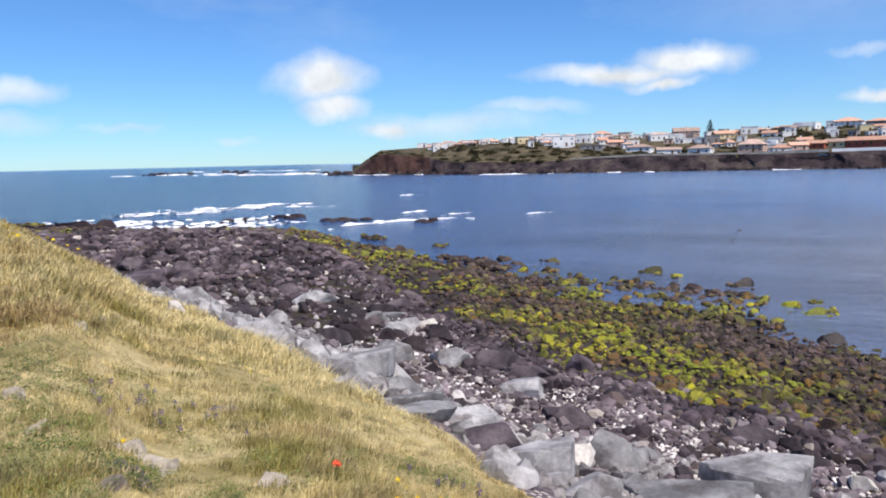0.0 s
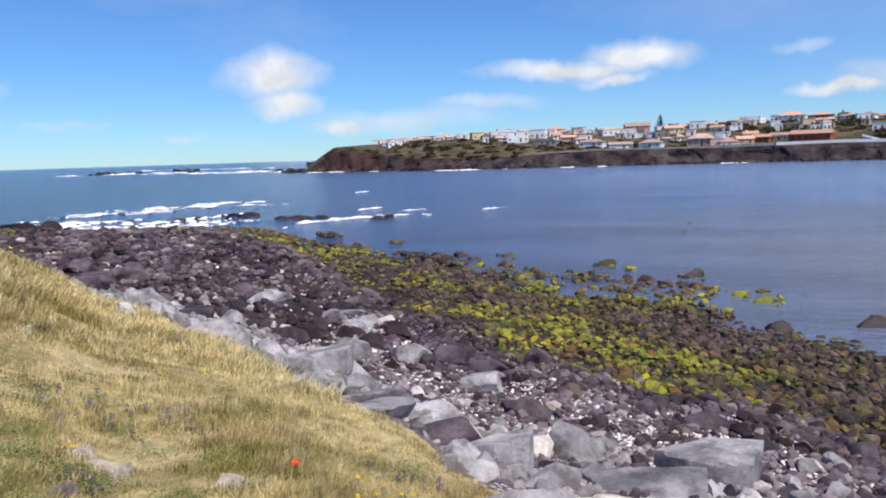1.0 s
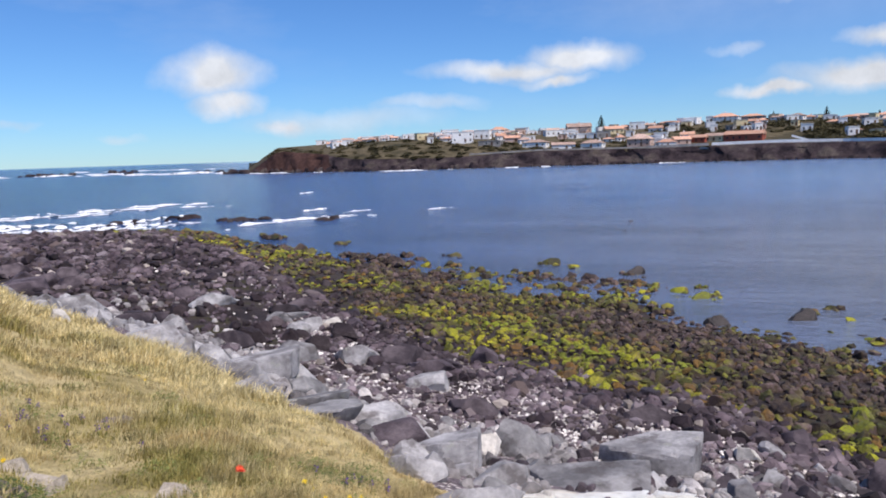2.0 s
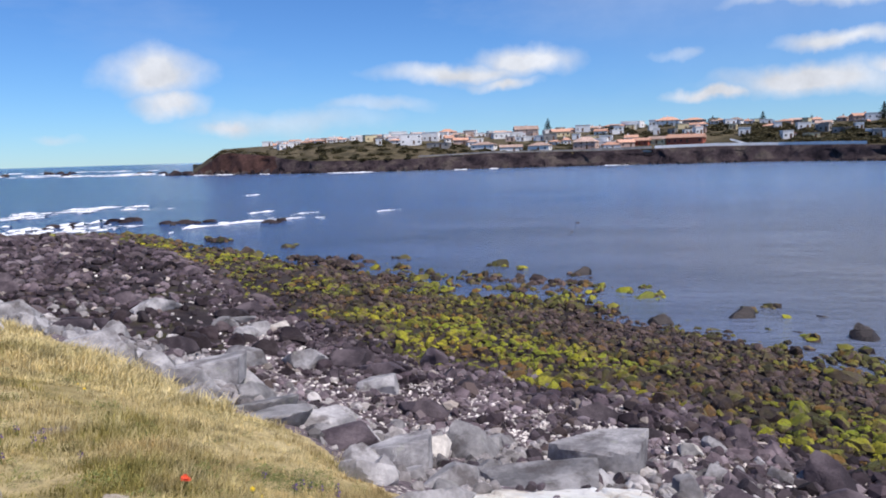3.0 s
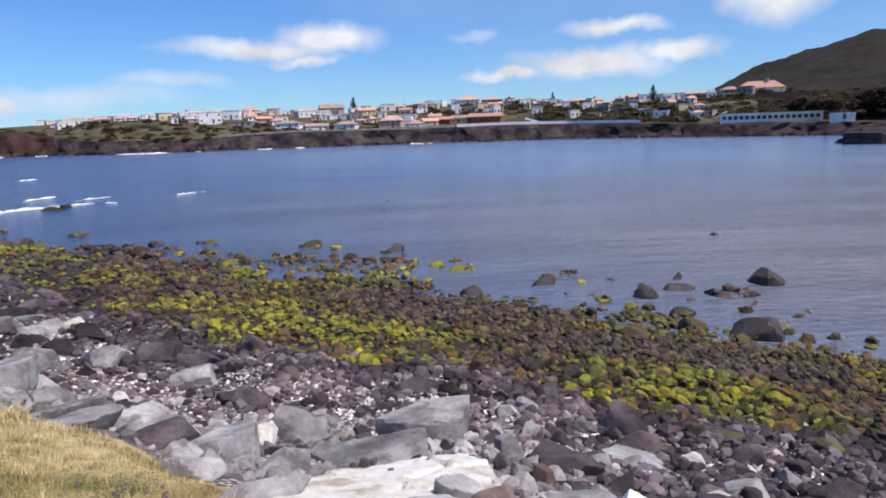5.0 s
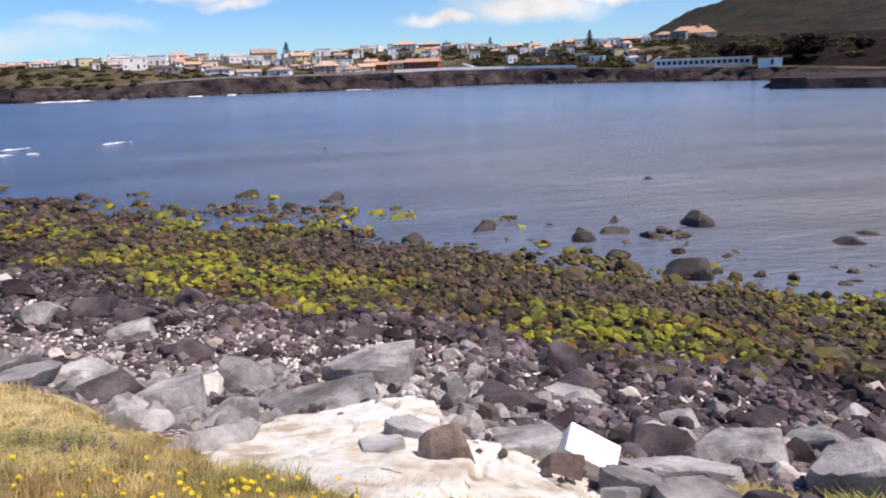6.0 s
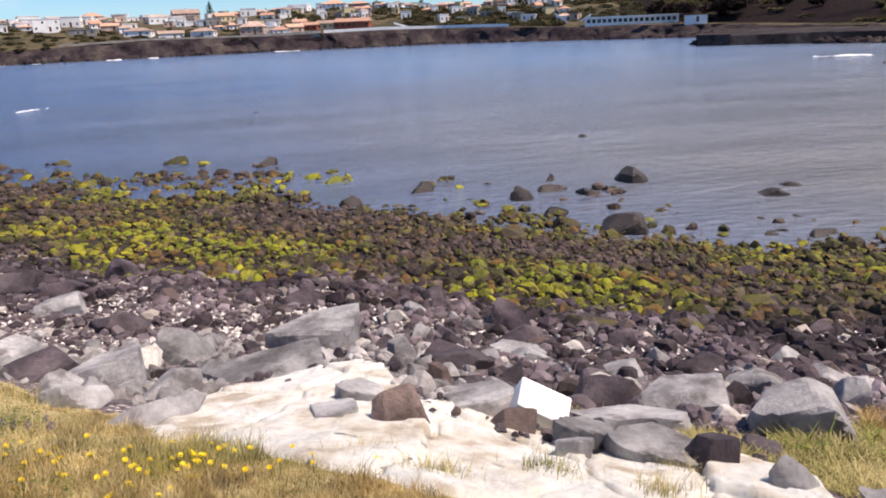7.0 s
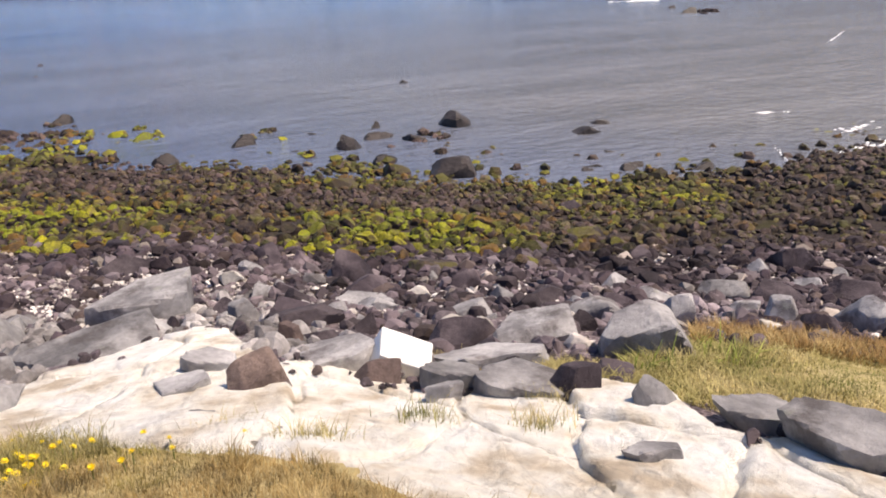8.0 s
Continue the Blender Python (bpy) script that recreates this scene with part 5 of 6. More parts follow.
def long_building():
    """One-storey white seaside building with a row of openings."""
    ends = [at_polar(az, 307.0) for az in (57.4, 64.0)]
    (x0, y0), (x1, y1) = ends
    length = math.hypot(x1 - x0, y1 - y0)
    hall = new("seaside_pavilion")
    tagged(hall, "long low white pavilion with a row of openings", "building")
    base = 5.1
    hall.matrix_basis = Matrix.LocRotScale(((x0 + x1) / 2, (y0 + y1) / 2, base), Euler((0, 0, math.atan2(y1 - y0, x1 - x0))), None)
    part("wall", from_bm("wall", box_bm(-length / 2, length / 2, -3, 3, -2, 3.0), M_WHITE), hall)
    part("roof", from_bm("roof", box_bm(-length / 2 - 0.3, length / 2 + 0.3, -3.4, 3.4, 3.0, 3.35), M_WHITE), hall, "white flat roof slab")
    for n in range(17):
        x = (n + 0.7) / 17.5 * length - length / 2
        part("window", BOX, hall, at=Matrix.LocRotScale((x, -3.0, 1.05), None, (1.35, 0.16, 1.35)))
    annex = new("seaside_annex")
    tagged(annex, "small low white annex beside the pavilion", "building")
    x, y = at_polar(65.2, 290)
    annex.matrix_basis = Matrix.LocRotScale((x, y, base), Euler((0, 0, math.atan2(y1 - y0, x1 - x0))), None)
    part("wall", from_bm("wall", box_bm(-3.8, 3.8, -2.5, 2.5, -2, 2.2), M_WHITE), annex)
    part("roof", from_bm("roof", box_bm(-4, 4, -2.7, 2.7, 2.2, 2.4), M_WHITE), annex)
    part("door", BOX_DOOR, annex, at=Matrix.LocRotScale((0.5, -2.5, 0.05), None, (0.95, 0.12, 1.9)))


long_building()


def hill_house():
    """Wide villa with a large orange roof and a chimney tower, high on the slope."""
    x, y = at_polar(60.0, 520)
    villa = new("hillside_villa")
    tagged(villa, "wide cream villa with large orange tiled roof and tower", "house")
    villa.matrix_basis = Matrix.LocRotScale((x, y, 22.2), Euler((0, 0, -radians(60) - 0.1)), None)
    part("wall", from_bm("wall", box_bm(-14, 14, -6, 6, -8, 3.0), M_CREAM), villa)
    roof = part("roof", from_bm("roof", roof_bm(29, 13, 3.0, 4.6, 1.0), M_TILE), villa, "orange clay tile roof")
    part("tower", from_bm("tower", box_bm(2.6, 4.4, -2, 0, 3.0, 9.2), M_PINK), villa)
    part("porch", from_bm("porch", box_bm(2, 11, -8.5, -6, -3, 2.4), M_WHITE), villa)
    for n in range(6):
        part("window", BOX, villa, at=Matrix.LocRotScale((-12 + n * 2.3, -6, 0.8), None, (1.2, 0.12, 1.4)))


hill_house()


def lookout():
    x, y = at_polar(20.5, 470)
    tank = new("rooftop_tank")
    tagged(tank, "dark box shaped water tank above white houses", "water tank")
    tank.matrix_basis = Matrix.LocRotScale((x, y, 12), Euler((0, 0, -0.3)), None)
    part("box", from_bm("box", box_bm(-2, 2, -2, 2, 6.6, 9.6, 0.2), M_GLASS), tank)
    part("stand", from_bm("stand", box_bm(-1.5, 1.5, -1.5, 1.5, 0, 6.6), M_WHITE), tank)


lookout()


def ribbon(name, az0, az1, off, height, thick, material, label, category, z=None, step=0.5):
    """A low wall that follows the far shore."""
    azs = np.arange(az0, az1 + 1e-6, step)
    bm = bmesh.new()
    rings = []
    for n, az in enumerate(azs):
        r = float(along(F_SHORE, az)) + off
        base = float(far_z(az, r)) if z is None else z[0] + (z[1] - z[0]) * n / (len(azs) - 1)
        ring = []
        for dr, dz in ((0, -1.5), (0, height), (thick, height), (thick, -1.5)):
            x, y = at_polar(az, r + dr)
            ring.append(bm.verts.new((x, y, base + dz)))
        rings.append(ring)
    for a, b in zip(rings, rings[1:]):
        for n in range(4):
            bm.faces.new((a[n], a[(n + 1) % 4], b[(n + 1) % 4], b[n]))
    bm.faces.new(rings[0])
    bm.faces.new(rings[-1][::-1])
    return tagged(new(name, from_bm(name, bm, material)), label, category)


ribbon("promenade_wall", 37.7, 51.8, 9.5, 1.2, 0.5, M_WHITE, "long low white wall along the far promenade", "wall")
ribbon("terrace_wall", 19.5, 33.0, 10.5, 0.7, 0.5, M_DUN, "low grey wall below the front houses", "wall")
ribbon("garden_wall", 33.0, 37.6, 9.5, 1.1, 0.5, M_DUN, "low grey garden wall above the sea cliff", "wall")
ribbon("sea_wall", 20.5, 65.0, 6.5, 0.0, 2.6, M_CLIFF, "dark basalt sea wall across the bay", "wall")


def flight(az0, z0, az1, z1, off):
    """White parapet of an outdoor stair climbing the slope."""
    bm = bmesh.new()
    ends = []
    for az, z in ((az0, z0), (az1, z1)):
        r = float(along(F_SHORE, az)) + off
        ring = [bm.verts.new((*at_polar(az, r + dr), z + dz)) for dr, dz in ((0, -0.1), (0, 0.7), (0.5, 0.7), (0.5, -0.1))]
        ends.append(ring)
    for n in range(4):
        bm.faces.new((ends[0][n], ends[0][(n + 1) % 4], ends[1][(n + 1) % 4], ends[1][n]))
    bm.faces.new(ends[0][::-1])
    bm.faces.new(ends[1])
    tagged(new("stair_parapet", from_bm("stair_parapet", bm, M_WHITE)), "white sloping stair parapet on the far bank", "stairs", "far stairs")


flight(55.1, 10.4, 56.1, 6.6, 14)
flight(57.0, 6.8, 57.8, 9.2, 16)
flight(43.0, 9.6, 44.5, 6.8, 10)


def quay():
    """Low stone quay with a block head at its seaward end."""
    pier = new("stone_quay")
    tagged(pier, "low dark stone quay with a square block head", "quay")
    bm = bmesh.new()
    rings = []
    for az, r0, r1, top in ((67.4, 192, 262, 2.2), (70, 191, 250, 2.3), (74, 190, 232, 2.4), (79, 186, 212, 2.3), (84, 180, 192, 2.6), (90, 168, 176, 2.0), (96, 166, 176, 1.6)):
        ring = [bm.verts.new((*at_polar(az, r), z)) for r, z in ((r0 - 1.5, -2), (r0, top), (r1, top + 0.4), (r1, -2))]
        rings.append(ring)
    for a, b in zip(rings, rings[1:]):
        for n in range(3):
            bm.faces.new((a[n], a[n + 1], b[n + 1], b[n]))
    bm.faces.new(rings[0])
    bm.faces.new(rings[-1][::-1])
    part("deck", from_bm("deck", bm, M_QUAY), pier)
    bm = bmesh.new()
    low = [bm.verts.new((*at_polar(az, r), -2)) for az, r in ((65.3, 195), (67.6, 191), (67.6, 206), (65.3, 210))]
    high = [bm.verts.new((*at_polar(az, r), 2.6)) for az, r in ((65.3, 195), (67.6, 191), (67.6, 206), (65.3, 210))]
    for n in range(4):
        bm.faces.new((low[n], low[(n + 1) % 4], high[(n + 1) % 4], high[n]))
    bm.faces.new(high)
    part("block_head", from_bm("block_head", bm, M_QUAY), pier)
    x, y = at_polar(66.5, 193)
    part("landing", from_bm("landing", box_bm(-3.6, 3.6, -1.2, 1.2, -2, 1.0), M_CLIFF), pier, at=Matrix.LocRotScale((x, y, 0), Euler((0, 0, -radians(66.5))), None))


quay()


# ---- far plants ----
def sprays(count, seed, size, flat=1.0):
    """Small leaf triangles strewn through a ball, for bushes and tree crowns."""
    rng = np.random.default_rng(seed)
    d = rng.normal(size=(count, 3))
    d /= np.linalg.norm(d, axis=1, keepdims=True)
    c = d * rng.uniform(0.55, 1.0, (count, 1)) ** 0.6 * (1, 1, flat)
    tri = rng.normal(size=(count, 3, 3)) * size
    return (c[:, None] + tri).reshape(-1, 3), np.arange(count * 3).reshape(-1, 3)


def pine(az, off, tall, seed, lift=0.0):
    """Tall conical island pine with level tiers of boughs."""
    rng = np.random.default_rng(seed)
    r = float(along(F_SHORE, az)) + off
    x, y = at_polar(az, r)
    tree = new("island_pine")
    tree.location = (x, y, float(far_z(az, r)) - 0.3 + lift)
    tagged(tree, "tall dark conical pine with tiers of level boughs", "tree", "village pines")
    bm = bmesh.new()
    bmesh.ops.create_cone(bm, cap_ends=True, segments=8, radius1=tall * 0.03, radius2=tall * 0.006, depth=tall, matrix=Matrix.Translation((0, 0, tall / 2)))
    part("trunk", from_bm("trunk", bm, M_BARK), tree)
    vs, fs, start = [], [], 0
    tiers = 11
    for n in range(tiers):
        z = tall * (0.14 + 0.84 * n / (tiers - 1))
        reach = tall * 0.34 * (1 - n / (tiers - 0.3)) ** 0.85 + 0.1
        for k in range(9):
            a = 2 * math.pi * (k + 0.5 * (n % 2)) / 9 + rng.uniform(-0.2, 0.2)
            long = reach * rng.uniform(0.75, 1.1)
            v, f = sprays(22, seed * 100 + n * 9 + k, 0.24)
            v = v * (long * 0.6, long * 0.30, tall * 0.05) + (long * 0.5, 0, long * 0.12)
            turn = np.array(Euler((0, 0, a)).to_matrix())
            vs.append(v @ turn.T + (0, 0, z))
            fs.append(f + start)
            start += len(v)
    part("crown", mesh_of("crown", np.concatenate(vs), np.concatenate(fs), [M_PINE], smooth=False), tree)


for az, off, tall, seed in ((29.7, 118, 10.0, 1), (45.15, 125, 7.0, 2), (52.6, 105, 10.0, 3), (41.8, 135, 5.0, 4), (48.3, 130, 4.5, 5)):
    pine(az, off, tall, seed)


def thicket(name, spots, label, material=M_BUSH, leaf=0.26):
    vs, fs, start = [], [], 0
    for n, (az, r, z, wide, high) in enumerate(spots):
        v, f = sprays(170, 1000 + n % 37, leaf)
        x, y = at_polar(az, r)
        vs.append(v * (wide, wide, high) + (x, y, z + high * 0.55))
        fs.append(f + start)
        start += len(v)
    tagged(new(name, mesh_of(name, np.concatenate(vs), np.concatenate(fs), [material], smooth=False)), label, "bushes", kind="stuff")


rng = np.random.default_rng(17)
spots = []
for az0, az1, o0, o1, count, w0, w1 in ((4.0, 8.3, 16, 60, 26, 0.9, 1.8), (8.3, 19, 9, 75, 130, 0.9, 2.0), (19, 33, 12, 70, 90, 0.8, 2.0), (33, 45, 50, 130, 90, 1.0, 2.6), (44, 55.5, 20, 110, 170, 1.4, 3.2), (55, 66, 30, 130, 130, 1.2, 2.6), (60, 98, 24, 120, 30, 1.8, 3.8), (36, 58, 120, 170, 60, 1.2, 2.4)):
    for _ in range(count):
        az, off = rng.uniform(az0, az1), rng.uniform(o0, o1)
        r = float(along(F_SHORE, az)) + off
        wide = rng.uniform(w0, w1)
        spots.append((az, r, float(far_z(az, r)) - 0.4, wide * rng.uniform(1.0, 1.7), wide * rng.uniform(0.3, 0.65)))
thicket("far_bushes", spots, "dark green bushes on the far slopes and between houses")
spots = [(67.5 + rng.normal() * 0.5, 300 + rng.normal() * 3, 9.0 + rng.uniform(0, 4.0), 2.2, 1.8) for _ in range(24)] + [(rng.uniform(62, 80), rng.uniform(285, 340), rng.uniform(6, 13), 2.4, 1.2) for _ in range(60)]
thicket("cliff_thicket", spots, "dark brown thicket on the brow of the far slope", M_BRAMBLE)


# ---- rocks along the far shore and the reefs ----
def far_rocks(name, places, label):
    vs, fs, start = [], [], 0
    rng = np.random.default_rng(len(places))
    for x, y, wide, high in places:
        v, f = SMALL[2][int(rng.integers(14))]
        turn = np.array(Euler((0, 0, rng.uniform(0, 6.28))).to_matrix())
        vs.append((v * (wide, wide * 0.8, high * 1.6)) @ turn.T + (x, y, high * 0.2))
        fs.append(f + start)
        start += len(v)
    tagged(new(name, mesh_of(name, np.concatenate(vs), np.concatenate(fs), [M_CLIFF])), label, "rocks", kind="stuff")


rng = np.random.default_rng(23)
spots = []
for az in np.arange(2.6, 98, 0.16):
    off = rng.uniform(-3, 5) if az < 66 else rng.uniform(-2, 3)
    r = float(along(F_SHORE, az)) + off if az < 65.2 else float(np.interp(az, [65.2, 74, 84, 90, 98], [206, 188, 178, 166, 164])) + off
    spots.append((*at_polar(az, r), rng.uniform(1.5, 6.5 if az < 20 else 4.5), rng.uniform(0.6, 3.0 if az < 20 else 1.6)))
spots += [(*at_polar(39.6 + 0.35 * n, float(along(F_SHORE, 39.6)) - 6 - n % 2), 4.5, 1.3) for n in range(3)]
far_rocks("far_shore_rocks", spots, "dark boulders along the foot of the far sea wall")
spots = [(*at_polar(rng.normal(a, s), rng.normal(r, r * 0.02)), rng.uniform(3, 9), rng.uniform(0.8, h)) for a, s, r, h, n in ((-11.5, 1.1, 640, 2.4, 16), (-6.3, 0.7, 700, 2.6, 10), (-1.0, 1.6, 520, 2.0, 10), (1.6, 0.8, 420, 2.4, 12)) for _ in range(n)]
far_rocks("reef_rocks", spots, "low dark reef rocks awash off the point")
spots = [(*at_polar(rng.normal(a, s), rng.normal(r, 1.5)), rng.uniform(0.8, 2.2), rng.uniform(0.15, 0.42) * (3.0 if a < -16 else 1.0)) for a, s, r, n in ((2.6, 1.2, 88, 12), (-3.6, 1.0, 95, 8), (-20.0, 1.4, 88, 40), (-17.5, 1.5, 80, 20), (-7.0, 0.6, 92, 5), (80, 0.8, 105, 9), (8.5, 0.4, 84, 4)) for _ in range(n)]
spots += [(*at_polar(rng.uniform(-21.5, -15.5), rng.uniform(76, 95)), rng.uniform(1.8, 4.2), rng.uniform(0.5, 1.15)) for _ in range(48)]
far_rocks("ledge_rocks", spots, "low black ledge rocks awash in the surf")


# ---- surf ----
def surf(name, line, wide, seed, high=0.18, open_up=0.0, label="white broken surf on a small wave"):
    """A torn, lumpy strip of foam along a line on the water."""
    line = np.array(line, float)
    seg = np.r_[0, np.cumsum(np.hypot(*np.diff(line, axis=0).T))]
    far = np.hypot(*line.mean(0))
    step = far * 0.0011
    u, v = np.meshgrid(np.arange(0, seg[-1], step * 1.5), np.linspace(-0.5, 0.5, 31), indexing="ij")
    x, y = np.interp(u, seg, line[:, 0]), np.interp(u, seg, line[:, 1])
    out = np.stack([x, y], -1).reshape(-1, 2)
    out = out + (out / np.hypot(*out.T)[:, None]) * (v.reshape(-1, 1) * wide)
    k = (75.0 if seg[-1] > 15 else 190.0) / far
    q = np.stack([u.ravel() * k, v.ravel() * wide * k], -1)
    bend = 0.16 * fractal(q * (0.25, 0.0), 3, seed + 1)
    dense = 1.5 * fractal(q * (0.8, 1.6), 6, seed) + 0.12 - open_up - 1.1 * np.abs(2 * (v.ravel() + bend)) ** 2 - 1.2 * np.abs(2 * u.ravel() / seg[-1] - 1) ** 5
    z = 0.02 + high * np.clip(dense, 0, 1) * (0.6 + 0.4 * fractal(q * 2, 3, seed + 2))
    nu, nv = u.shape
    i, j = np.meshgrid(np.arange(nu - 1), np.arange(nv - 1), indexing="ij")
    k = (i * nv + j).ravel()
    quads = np.stack([k, k + nv, k + nv + 1, k + 1], -1)
    quads = quads[dense[quads].mean(1) > 0]
    if len(quads):
        tagged(new(name, mesh_of(name, np.c_[out, z], quads, [M_FOAM])), label, "surf", kind="stuff")


surf("surf", [(-45, 99), (-27, 92.5), (-17, 89.5), (-9, 92), (-1, 95)], 24, 1, 0.35, 0.2)
surf("surf", [(-38, 94), (-20, 86), (-6, 86), (2, 90)], 9, 2, 0.25, 0.2)
surf("surf", [(-36, 107), (-22, 115), (-9, 127), (2, 133)], 20, 3, 0.3, 0.3)
surf("surf", [(0, 77), (4, 82), (9, 85), (18, 84)], 4.5, 4, 0.2, 0.1)
surf("surf", [(15, 147), (19, 150)], 3, 5, 0.2)
surf("surf", [(-3, 83.5), (4.5, 81.8), (9.7, 84.8), (16.2, 92.4), (27.8, 97)], 1.5, 40, 0.2, 0.25)
surf("surf", [(-24, 119), (-14.6, 122), (-2.6, 119), (3, 118)], 4.0, 41, 0.25, 0.1)
surf("surf", [(25, 88), (30, 90.5)], 1.6, 6, 0.2)
surf("surf", [(9.5, 97), (15, 100)], 2.0, 7, 0.2, 0.1)
for n, (az0, az1, off, wide, gap) in enumerate(((2.4, 6.2, -6, 12, 0.0), (7.0, 8.6, -5, 7, 0.0), (12, 16.5, -5, 7, 0.1), (17, 21.3, -5, 6, 0.0), (22.0, 23.5, -6, 7, 0.0), (25, 26, -8, 5, 0.0), (33, 36, -3, 3, 0.3))):
    surf("surf", [at_polar(a, float(along(F_SHORE, a)) + off) for a in np.linspace(az0, az1, 6)], wide, 10 + n, 0.5, gap)
surf("surf", [at_polar(a, r) for a, r in ((-16, 640), (-12, 600), (-9, 640), (-5, 520), (-1, 500), (3, 405))], 60, 30, 1.0, 0.1)
surf("surf", [at_polar(a, r) for a, r in ((-10, 560), (-4, 480), (2.2, 430))], 30, 31, 0.8, 0.15)
surf("surf", [at_polar(a, r) for a, r in ((-13, 900), (-5, 800), (2, 700))], 60, 32, 0.8, 0.3)
surf("surf", [(127.4, 40), (130.8, 30.2)], 3.0, 33, 0.3)
surf("surf", [(35.6, 4.2), (36.4, 2.6)], 1.1, 36, 0.06, 0.12)
surf("surf", [(33.0, 1.0), (35.4, -1.2)], 1.6, 35, 0.06, 0.2)
surf("surf", [(27.6, 1.6), (28.4, 0.8), (29.9, 0), (32.6, -1.5), (36, -3.4)], 1.8, 34, 0.06, 0.22)
surf("surf", [(29.4, 2.8), (27.6, 2.2), (26.2, 1.8)], 1.3, 42, 0.05, 0.25)
surf("surf", [(64, 3.0), (79.5, 1.7)], 1.3, 37, 0.1, 0.2)


# ---- wild flowers and herbs on the bank ----
def disc_bm(radius, segments, cup, bm=None, z=0.0):
    """A ring of pointed petals round a centre."""
    bm = bm or bmesh.new()
    hub = bm.verts.new((0, 0, z))
    ring = []
    for n in range(segments * 2):
        a = math.pi * n / segments
        rr = radius if n % 2 else radius * 0.55
        ring.append(bm.verts.new((rr * math.cos(a), rr * math.sin(a), z + (cup if n % 2 else cup * 0.4))))
    for n in range(len(ring)):
        bm.faces.new((hub, ring[n], ring[(n + 1) % len(ring)]))
    return bm


def stem_mesh(tall):
    bm = bmesh.new()
    bmesh.ops.create_cone(bm, cap_ends=True, segments=5, radius1=0.004, radius2=0.0025, depth=tall, matrix=Matrix.Translation((0, 0, tall / 2)))
    return from_bm("stem", bm, M_HERB)


def flower(name, petals, radius, tall, label, heads=1):
    plant = new(name)
    part("stem", stem_mesh(tall), plant)
    if heads == 1:
        bm = disc_bm(radius, 9, radius * 0.25)
        disc_bm(radius * 0.75, 9, radius * 0.5, bm, 0.006)
        part("flower_head", from_bm("flower_head", bm, petals), plant, at=Matrix.Translation((0, 0, tall)) @ pose(0, 0, 0, 18, -14))
    else:
        for n in range(heads):
            bm = disc_bm(radius, 5, radius * 0.7)
            part("floret", from_bm("floret", bm, petals), plant, at=Matrix.Translation((0.014 * math.cos(n * 2.4), 0.014 * math.sin(n * 2.4), tall * (0.62 + 0.38 * n / heads))) @ pose(0, 0, 0, 50, 0, n * 137))
    return tagged(plant, label, "flower")


def plant_all(first, places, group, seed):
    rng = np.random.default_rng(seed)
    tagged(first, group=group)
    for n, (x, y) in enumerate(places):
        m = Matrix.LocRotScale((x, y, float(ground_z(x, y)[0]) - 0.03), Euler((rng.uniform(-0.2, 0.2), rng.uniform(-0.2, 0.2), rng.uniform(0, 6.28))), None)
        if n == 0:
            first.matrix_basis = m
        else:
            copy_thing(first, m)


rng = np.random.default_rng(77)
spots = [(0.45 + 1.2 * u + rng.normal() * 0.2, 4.1 - 0.55 * u + rng.normal() * 0.36) for u in rng.random(85)]
spots += [(-1.37, 4.95), (4.55, 2.95), (4.6, 2.9), (4.5, 3.0), (-1.0, 8.6), (-0.9, 8.4), (2.1, 3.0)]
plant_all(flower("yellow_daisy", M_YELLOW, 0.021, 0.10, "small yellow daisy in dry grass"), spots, "yellow flowers", 1)
spots = [(rng.uniform(-9.5, -7.0), rng.uniform(17, 24)) for _ in range(26)]
plant_all(flower("yellow_ragwort", M_YELLOW, 0.07, 0.30, "larger yellow flower on the bank's crest"), spots, "crest flowers", 2)
spots = [(-1.4 + rng.normal() * 0.3, 6.05 + rng.normal() * 0.35) for _ in range(24)] + [(0.9 + rng.normal() * 0.15, 5.1 + rng.normal() * 0.2) for _ in range(7)]
plant_all(flower("purple_bugloss", M_PURPLE, 0.012, 0.12, "purple flower head standing in dry grass", 6), spots, "purple flowers", 3)
plant_all(flower("poppy", M_POPPY, 0.032, 0.16, "single red poppy in dry grass"), [(0.02, 4.78), (0.05, 4.72)], "poppies", 4)

# low leafy herbs among the grass
rng = np.random.default_rng(78)
vs, fs, start = [], [], 0
for n in range(420):
    az, r = (rng.uniform(-27, 14), 3.6 * (16 / 3.6) ** rng.random()) if n < 300 else (rng.normal(-22, 3.0), rng.uniform(4.2, 7.5))
    x, y = at_polar(az, r)
    if r < float(along(EDGE, az)) * 0.95 and float(fractal(np.array([[x * 0.35, y * 0.35]]), 3, 41)[0]) > -0.2:
        v, f = sprays(260, 2000 + n % 23, 0.05)
        wide = rng.uniform(0.05, 0.16)
        vs.append(v * (wide, wide, wide * 0.45) + (x, y, float(ground_z(x, y)[0]) + wide * 0.25))
        fs.append(f + start)
        start += len(v)
tagged(new("bank_herbs", mesh_of("bank_herbs", np.concatenate(vs), np.concatenate(fs), [M_HERB], smooth=False)), "low leafy green herbs among the dry grass", "herbs", kind="stuff")

# rough grass and herbs on the low brow beside the apron
rng = np.random.default_rng(79)


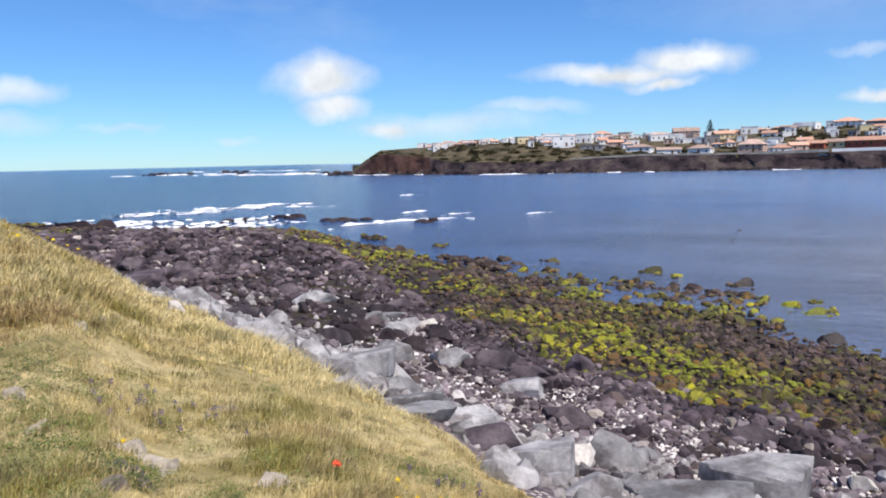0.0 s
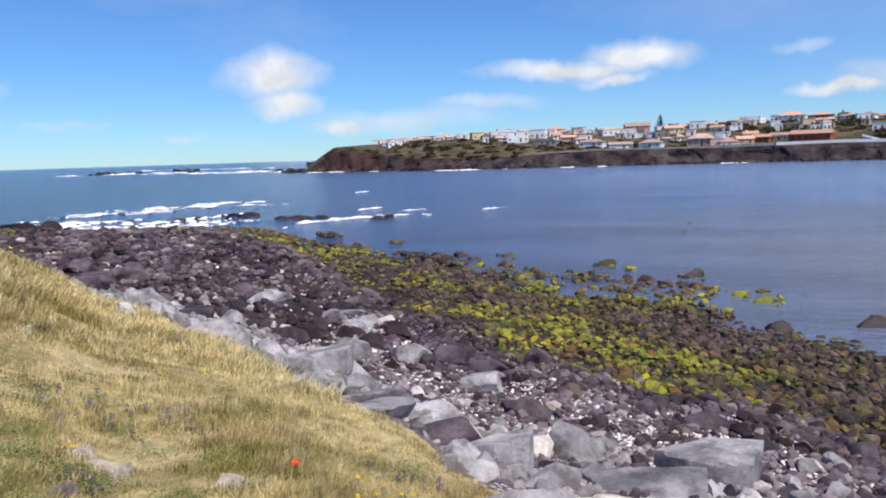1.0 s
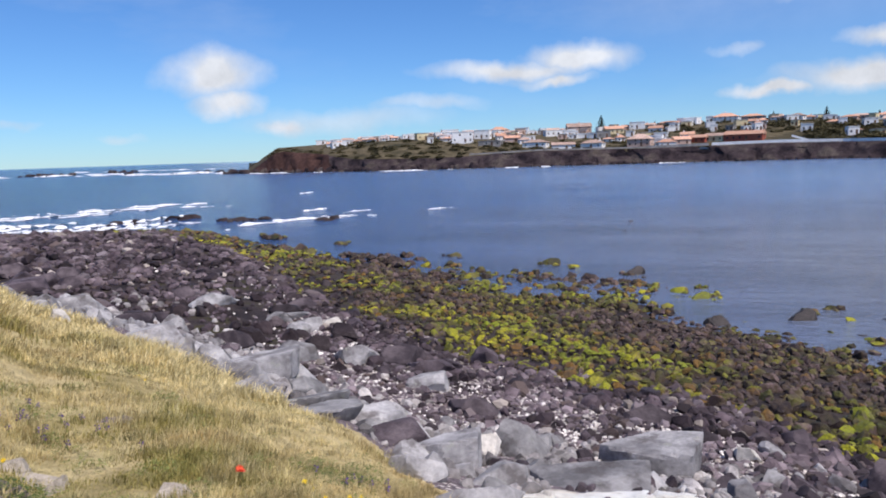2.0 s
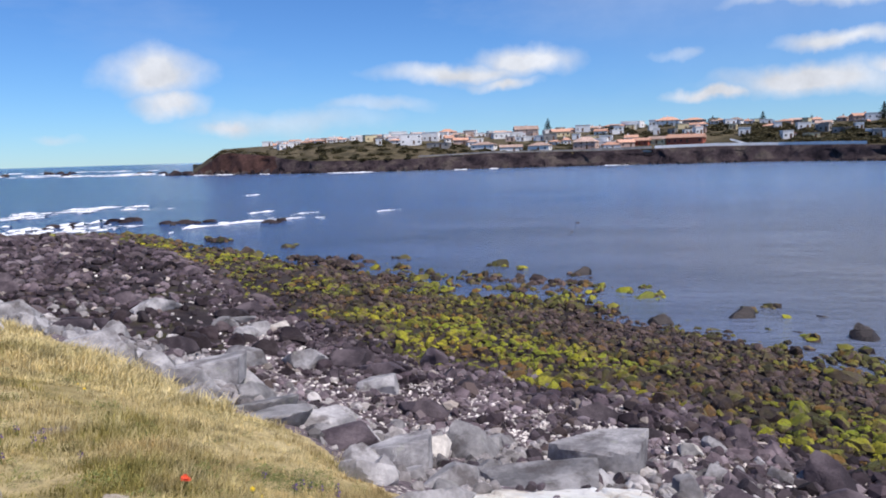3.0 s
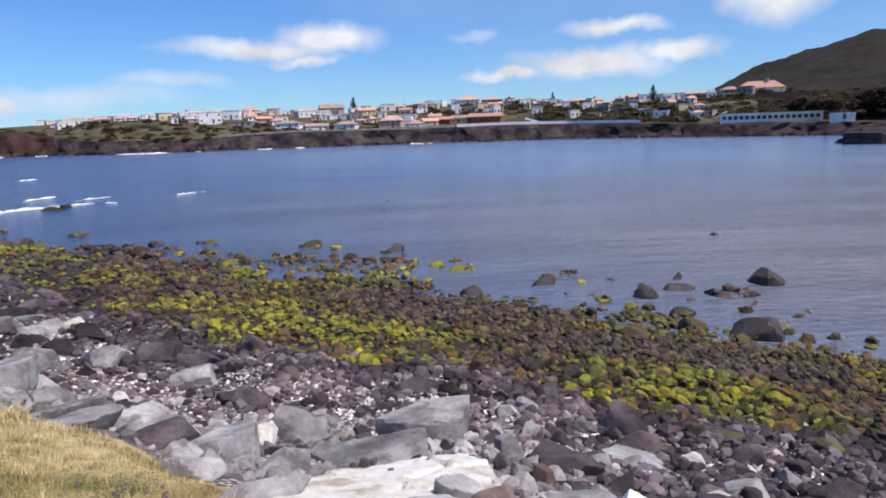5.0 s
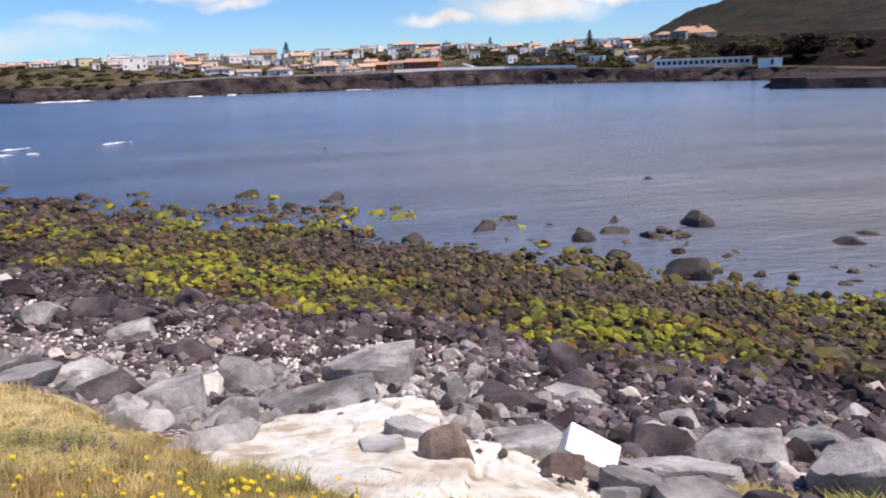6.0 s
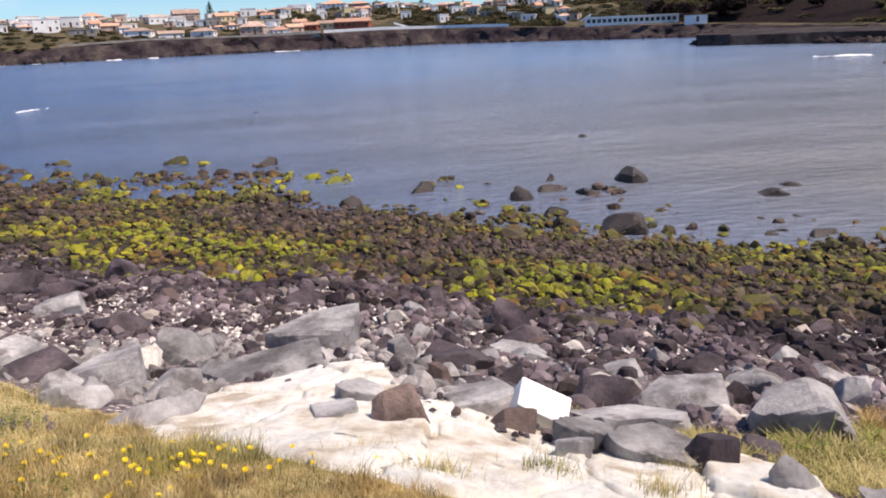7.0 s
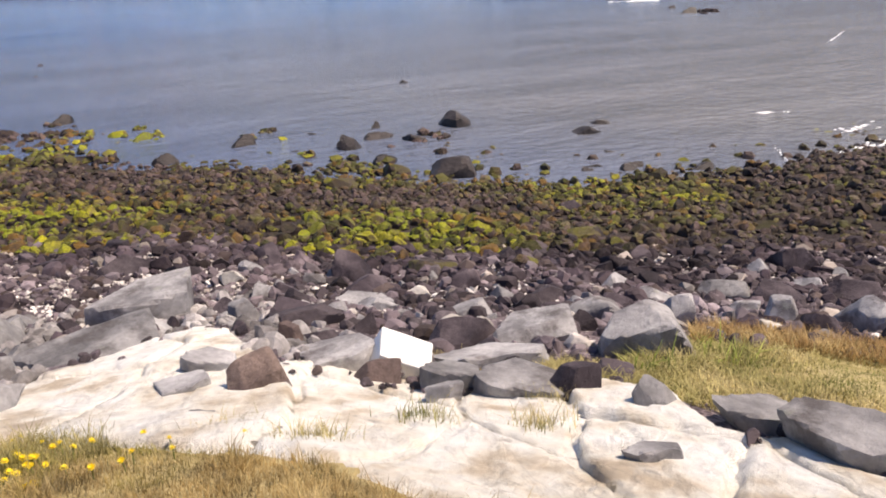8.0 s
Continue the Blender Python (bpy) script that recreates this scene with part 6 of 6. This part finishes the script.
def brow(count, az0, az1, near, far, seed, gap=-0.9):
    """Places on the brow; near and far are shares of its width."""
    rng = np.random.default_rng(seed)
    az = rng.uniform(az0, az1, count)
    lo, hi = brow_lines(az)
    r = lo + (hi - lo) * rng.uniform(near, far, count)
    p = np.stack([r * np.sin(np.radians(az)), r * np.cos(np.radians(az))], -1)
    return p[fractal(p * 1.1, 3, 51) > gap]


p = brow(30000, 63, 108, -0.05, 1.0, 81)
blades("brow_grass", p, rng.uniform(0.04, 0.13, len(p)) * np.clip(0.8 + 0.8 * fractal(p * 2.2, 3, 52), 0.3, 1.7), rng.uniform(0.005, 0.013, len(p)), M_BROW, "rough green grass on the low brow by the boulders", 82, 0.8)
p = brow(1700, 64, 100, 0.0, 0.7, 86, 0.2)
blades("brow_long_leaves", p, rng.uniform(0.09, 0.22, len(p)), rng.uniform(0.010, 0.020, len(p)), M_LEAF, "long fresh green leaves on the low brow", 87, 0.9)
p = brow(6000, 77, 93, 0.72, 1.0, 83)
blades("brow_dry_grass", p, rng.uniform(0.08, 0.22, len(p)), np.full(len(p), 0.010), M_RUSTY, "rusty dry grass along the boulders' edge", 84)
spots = np.array([(3.15, 2.55), (2.35, 2.75), (4.05, 2.1), (4.9, 3.55), (3.4, 1.9), (2.2, 3.2)])
p = (spots[:, None] + rng.normal(size=(6, 240, 2)) * 0.09).reshape(-1, 2)
blades("crack_tufts", p, rng.uniform(0.05, 0.15, len(p)), np.full(len(p), 0.006), M_BROW, "green tufts growing from cracks in the mortar", 85)


# pale clods and stones lying bare in the grass
rng = np.random.default_rng(80)
for x, y in ((-0.98, 6.56), (-3.07, 9.65), (-2.8, 9.3), (-3.31, 9.37), (-2.72, 8.29), (-3.68, 9.75), (-1.28, 4.36), (-1.15, 4.23), (-1.22, 3.98), (-1.05, 4.68), (-2.34, 5.68), (-1.97, 5.04), (-1.36, 5.01), (-1.2, 4.78), (-0.39, 4.45)):
    boulder(x, y, rng.uniform(0.16, 0.34), rng.uniform(0.05, 0.09), rng.uniform(0, 360), int(rng.integers(12)), M_RUBBLE, "small tan stone lying bare in dry grass", "bank stones", name="bank_stone")
